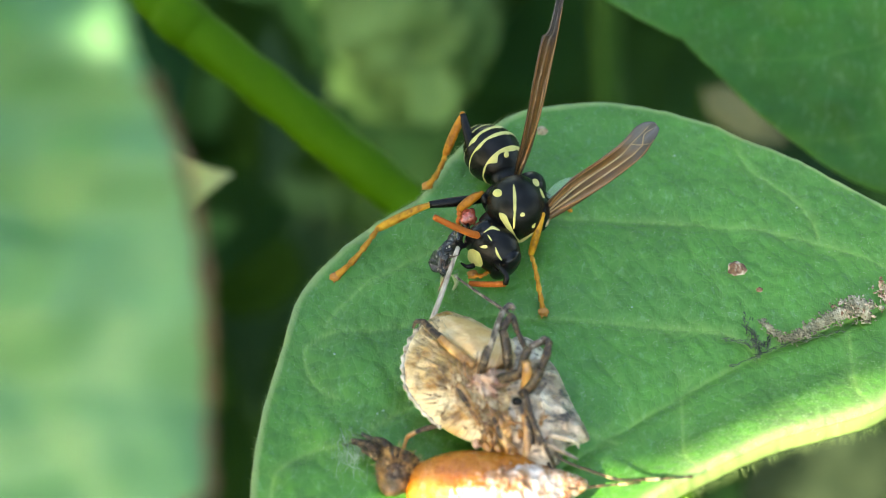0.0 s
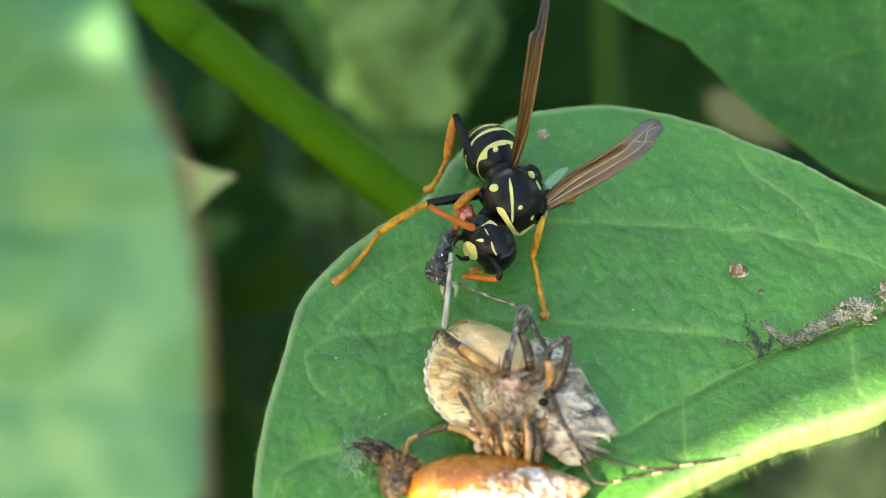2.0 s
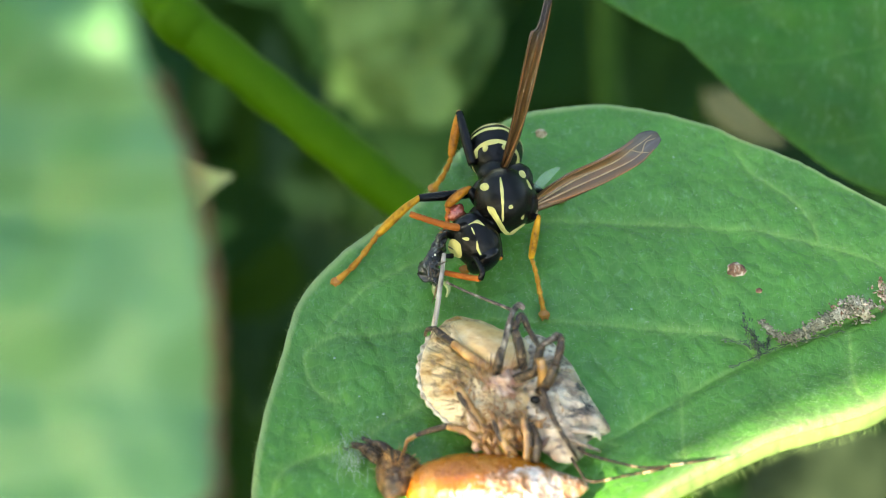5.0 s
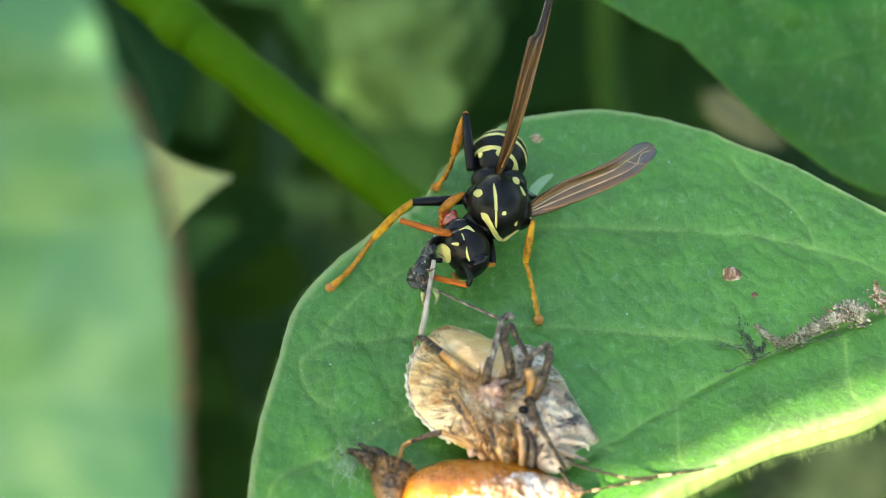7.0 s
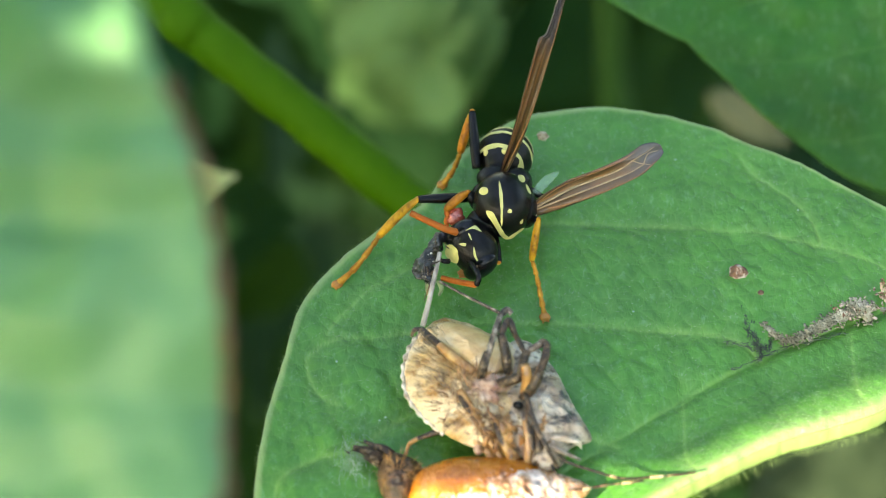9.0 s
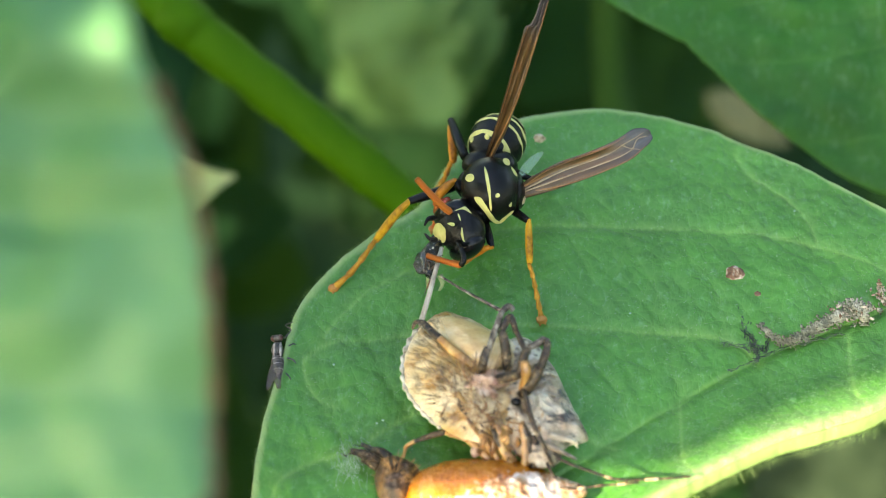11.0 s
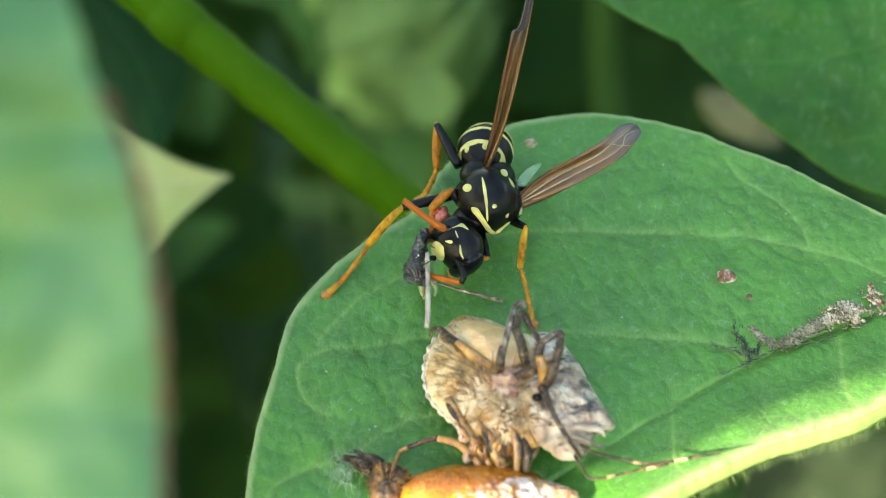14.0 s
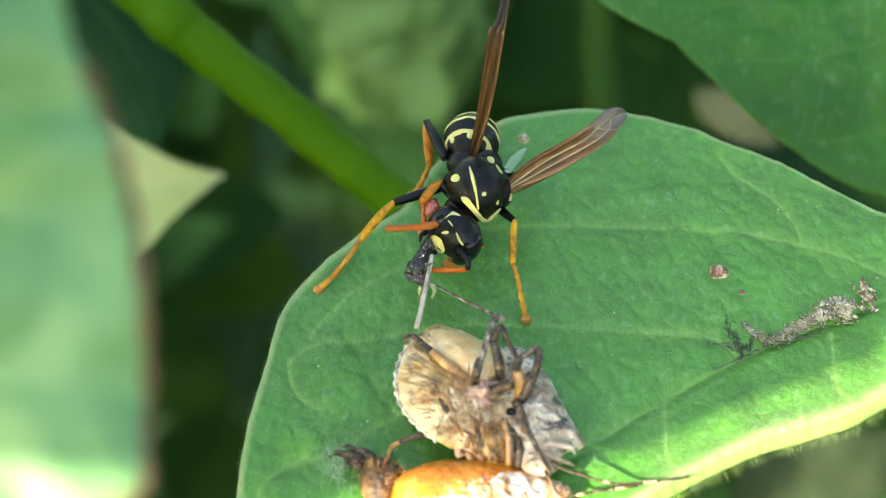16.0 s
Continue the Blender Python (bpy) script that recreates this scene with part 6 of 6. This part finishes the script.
# time, move right, up, turn
BUG = [(0, -1.45, 0.0, 0.5, 0, -5), (0.5, -0.6, 0.3, 0, 0, -3), (0.8, -0.2, 0.4, 0, -4, 0), (1, 1.15, 0.45, 0, 0, 7), (1.5, 1.2, 0.25, 0, 0, 4), (2, 0.4, -0.1, 0, 0, 1), (3, 0.1, -0.05, 0, 0, 0.3),
       (3.5, 0, 0, 0, 0, 0), (4, 0.2, 0.15, 0, 0, 0), (6.5, -0.85, -0.4, 0, 0, 0.7), (7, -0.95, -0.6, 0, 0, 0), (7.5, -1.05, -0.3, 0, 0, -1), (8, -1.3, 0, 0, 0, -2.5), (8.5, -1.65, 0, 0, 0, -1.6),
       (9, -1.75, -0.25, 0, 0, -2.5), (11.5, -1.75, 0.15, 0, 0, -5), (12, -2.0, 0.15, 0, 0, -2.5), (12.5, -2.5, 0.3, 0, 0, -2), (12.7, -2.6, 0.5, 0.5, -3, 1), (12.8, -1.6, 1.6, 1.5, -18, 6), (12.9, -1.0, 2.2, 1.0, -45, 3),
       (13.0, -1.1, 2.5, 0.9, -49, 2), (13.5, -1.2, 2.4, 0.9, -49, 2)]
BUG += [(13.68, -1.1, 2.3, 0.9, -46, 3), (13.8, 0.0, 1.2, 0.8, -15, 5), (14, 0.5, 0.3, 0.4, -5, 2), (14.4, 0.6, 0.3, 0.3, -4, 2), (14.5, 0.5, 1.2, 1.4, -20, 5), (14.6, 0.9, 0.4, 0.4, -6, 4),
        (15, 0.95, 0.0, 0, -2, 5), (15.5, 0.05, -0.35, 0, 0, 1), (16, -1.3, -0.85, 0, 0, -2)]
# time, turn of the gaster up, sideways
GASTER = [(0, 10, 36), (0.5, 8, 28), (1, 5, 20), (3.5, 4, 13), (4, 4, 10), (6.3, 5, -27), (9.2, 5, -27), (11.5, 1, -46), (13, 1, -46), (14, 5, -26), (15, 5, -28), (16, 4, -28)]
# time, shift of the head right, up, turn
HEAD_ROWS = [(0, 0.40, 0.13, 12), (0.5, -0.20, -0.05, 10), (1, 0.43, 0.41, 6), (1.5, 0.50, 0.08, 4), (2.5, 0.17, 0.02, 2), (3.5, 0.00, -0.00, 0), (4, -0.07, -0.08, 0), (6.5, 0.35, -0.02, -4), (7, -0.16, -0.07, -4), (8.5, -0.12, -0.22, -2), (9, -0.06, -0.21, -2), (11.5, 0.04, 0.25, -14), (12, 0.28, 0.28, -14), (12.5, -0.08, 0.05, -16), (13, -0.03, 0.61, -14), (13.5, 0.24, -0.15, -4), (14, 0.00, -0.34, -8), (14.5, 0.09, 0.03, -8), (15, 0.08, 0.07, -8), (15.5, 0.03, -0.04, -4), (16, 0.04, 0.02, 2)]
ROD = [(0, (0.81, -1.67, 6.37), (-0.84, -6.20, 8.54)), (1, (0.58, -0.19, 5.33), (0.09, -6.52, 8.76)), (1.5, (0.57, -0.89, 5.82), (0.09, -6.72, 8.91)), (3.5, (0.10, -0.53, 5.57), (-0.75, -6.61, 8.83)), (4, (0.14, -0.58, 5.60), (-0.70, -6.57, 8.80)), (6.5, (-0.43, -1.24, 6.07), (-1.36, -7.15, 9.21)), (7, (-0.67, -1.03, 5.92), (-1.73, -7.18, 9.22)), (9, (-0.72, -1.03, 5.92), (-2.02, -6.59, 8.81)), (11.5, (-0.38, -0.43, 5.50), (-1.97, -6.06, 8.44)), (12, (-0.48, -0.53, 5.57), (-2.07, -6.15, 8.51)), (12.5, (-1.47, -0.50, 5.55), (-2.61, -6.27, 8.59)), (12.8, (-1.72, -0.47, 5.53), (-1.87, -6.65, 8.85)), (13, (-1.63, -0.38, 5.47), (-1.03, -6.75, 8.92)), (13.5, (-1.73, 0.02, 5.18), (-1.22, -7.09, 9.16)), (14, (-1.03, -0.53, 5.57), (-1.01, -6.70, 8.89)), (14.5, (-1.15, -1.24, 6.07), (-0.75, -7.51, 9.46)), (15, (-0.84, -0.84, 5.79), (-0.82, -7.36, 9.35)), (15.5, (-0.33, -1.22, 6.05), (-0.89, -7.27, 9.29)), (16, (-0.31, -1.43, 6.20), (-1.47, -6.88, 9.02))]
# time, where the first feeler points: right, up, out
FEELER = [(0, -2.6, 1.2, 1.4), (0.5, -3.0, 1.2, 1.2), (1.5, -3.4, 1.6, 1.2), (3.5, -3.7, 3.1, 1.0), (4, -3.8, 2.6, 1.0), (6.5, -4.4, 0.4, 0.8), (7, -3.9, 1.2, 1.0), (9, -3.4, 1.6, 1.0), (11.5, -1.8, 2.6, 2.0), (12.5, -1.5, 3.6, 1.6), (13, -3.0, 3.0, 1.4),
          (13.5, -4.0, 0.6, 1.2), (14, -3.2, 2.4, 1.2), (14.5, -2.6, 1.4, 1.4), (15, -3.6, 2.6, 1.2), (16, -4.3, -0.2, 1.0)]
# time, where the hind foot has stepped: right, up
HIND_FOOT = [(0, 0, 0), (4, 0, 0), (6.3, 1.25, 0.75), (9.2, 1.25, 0.75), (11.4, 0.75, 0.25), (13, 0.75, 0.25), (14, 0.2, 0.1), (16, 0.2, 0.1)]
# time, tips of the wings: shift right, up
WINGS = [(0, 0.95, -0.1, -0.35, 0.25), (1.5, -0.75, 0.1, -0.1, 0.78), (3.5, 0, 0, 0, 0), (6.5, 0.05, 0.3, 0.0, -0.7), (7, 0.2, -0.1, -0.15, -1.27), (8, 0.3, -0.1, -0.1, -0.1), (9, 0.8, -0.4, -0.25, -1.5), (11.5, -0.5, 0.3, -0.45, 0.3), (12, -0.7, 0.3, -0.45, 0.4),
         (12.5, -1.1, 0.3, -0.58, -0.08), (14, -1.2, 0.3, -1.5, 0.25), (14.5, -2.0, 0.3, -1.5, 0.55), (15, -1.6, 0.5, -1.4, 0.3), (15.5, -1.9, 0.2, -1.6, 0.1), (16, -3.1, 0.0, -2.4, 1.45)]
NEAR = [(0, 0.12, 0.1), (1, 0, 0), (3, -0.05, 0), (3.5, 0, 0), (4, 0.5, 0), (6.5, -0.1, 0.3), (7, -1.0, -0.2), (7.5, 0.0, 0), (8, 0.5, 0), (8.5, 0.2, 0.1), (9, 0.7, 0), (11.5, 0.15, 0), (12.5, 0.15, 0.2), (13, 0.3, 0), (13.5, -0.85, -0.2), (14, -1.85, -0.5),
        (14.5, -1.1, 0), (15, -3.2, 0.2), (15.5, -0.7, 0), (16, -2.35, 0.5)]


def motions():
    swayed = {t: sway(t) for t in TIMES}
    for ob in (main_leaf, bug2, *LITTER):
        key_thing(ob, [(t, swayed[t]) for t in TIMES])
    # the added shading leaf drifts aside and lets more sun in
    key_thing(shading_leaf, [(t, rigid(dx, dy)) for t, dx, dy in ((0, 0, 0), (13.8, 0, 0), (14.6, -0.4, 0.6), (15.4, -1.0, 1.6), (16, -1.6, 2.6))])
    key_thing(near_leaf, [(t, rigid(dx, dy)) for t, dx, dy in NEAR])
    key_thing(bug, [(t, rigid(dx, dy, dz + 1.3, BUG_C, 0, ry, rz)) for t, dx, dy, dz, ry, rz in BUG])
    body = {t: rigid(dx, dy, 0, MESO[0], 0, 0, turn) for t, dx, dy, turn in WASP}
    key_thing(wasp, [(t, body[t]) for t in TIMES])
    heads = {}
    for t in TIMES:
        dx, dy, turn = between(HEAD_ROWS, t)
        heads[t] = body[t] @ rigid(dx, dy, 0, NECK, 0, 0, turn)
    key_part(head, [(t, body[t], heads[t]) for t in TIMES])
    key_part(gaster, [(t, body[t], body[t] @ rigid(0.010 * max(0.0, between(GASTER, t)[1]), 0, 0, G_BASE, between(GASTER, t)[0], between(GASTER, t)[1], 0)) for t in TIMES])
    old = Vector((-1.50, 4.27, 4.01))
    key_part(antenna_a, [(t, heads[t], heads[t] @ aim(A1, old, A1 + heads[t].to_3x3().inverted() @ Vector(between(FEELER, t)))) for t in TIMES])
    tip_r, tip_l = Vector((18.48, 9.77, 5.16)), WL_TIP
    for ob, root, tip, k in ((wing_l, WL, tip_l, 0), (wing_r, WR, tip_r, 2)):
        key_part(ob, [(t, body[t], body[t] @ aim(root, tip, body[t].inverted() @ reach(body[t] @ root, tip + Vector((*between(WINGS, t)[k:k + 2], 0)), (tip - root).length))) for t in TIMES])
    # the feet stay on the leaf while the body moves
    for n, (hip, knee, ankle, thigh, shin, foot) in enumerate(LEGS):
        rows = ([], [], [])
        for t in TIMES:
            planted = n in (0, 1, 3)
            base = swayed[t] if planted else body[t]
            if n == 1:
                base = Matrix.Translation((*between(HIND_FOOT, t), 0)) @ base
            h, a = body[t] @ hip, base @ ankle
            if n == 1:
                h = h + Vector((-0.02 * between(GASTER, t)[1], 0, 0))
            pole = (body[t] @ knee).lerp(base @ knee, 0.7) + (Vector((0.8, 2.0, 0.8)) if n == 1 else Vector((0.6, 0.8, 0.3))) if planted else body[t] @ knee
            k = bend(h, a, (knee - hip).length, (ankle - knee).length, pole)
            k2 = h + (k - h).normalized() * (knee - hip).length
            rows[0].append((t, body[t], carry(hip, knee, h, k2)))
            rows[1].append((t, body[t], carry(knee, ankle, k2, a)))
            rows[2].append((t, body[t], base))
        for ob, r in zip((thigh, shin, foot), rows):
            key_part(ob, r)
    # the scrap hangs between the jaws and the bug
    jaws, grip = Vector((0.10, -0.53, 5.57)), Vector((-0.75, -6.61, 8.83))
    key_thing(scrap, [(t, carry(grip, jaws, Vector(low), Vector(top))) for t, top, low in ROD])
    # the fly creeps out from under the leaf and back
    crawl = [(0, 2.6, -0.5, -3.2), (9.2, 2.6, -0.5, -3.2), (10.4, 1.2, -0.2, -2.0), (11.3, 0.05, 0.1, 0), (11.5, 0.0, 0.1, 0), (12, -0.1, 0, 0), (12.5, 0, 0, 0), (12.7, 0.1, 0.1, 0), (13.0, 1.6, 0.2, -2.2), (13.3, 2.8, 0.0, -3.2), (16, 2.8, 0.0, -3.2)]
    key_thing(fly, [(t, sway(t) @ rigid(dx, dy, dz)) for t, dx, dy, dz in crawl])


motions()
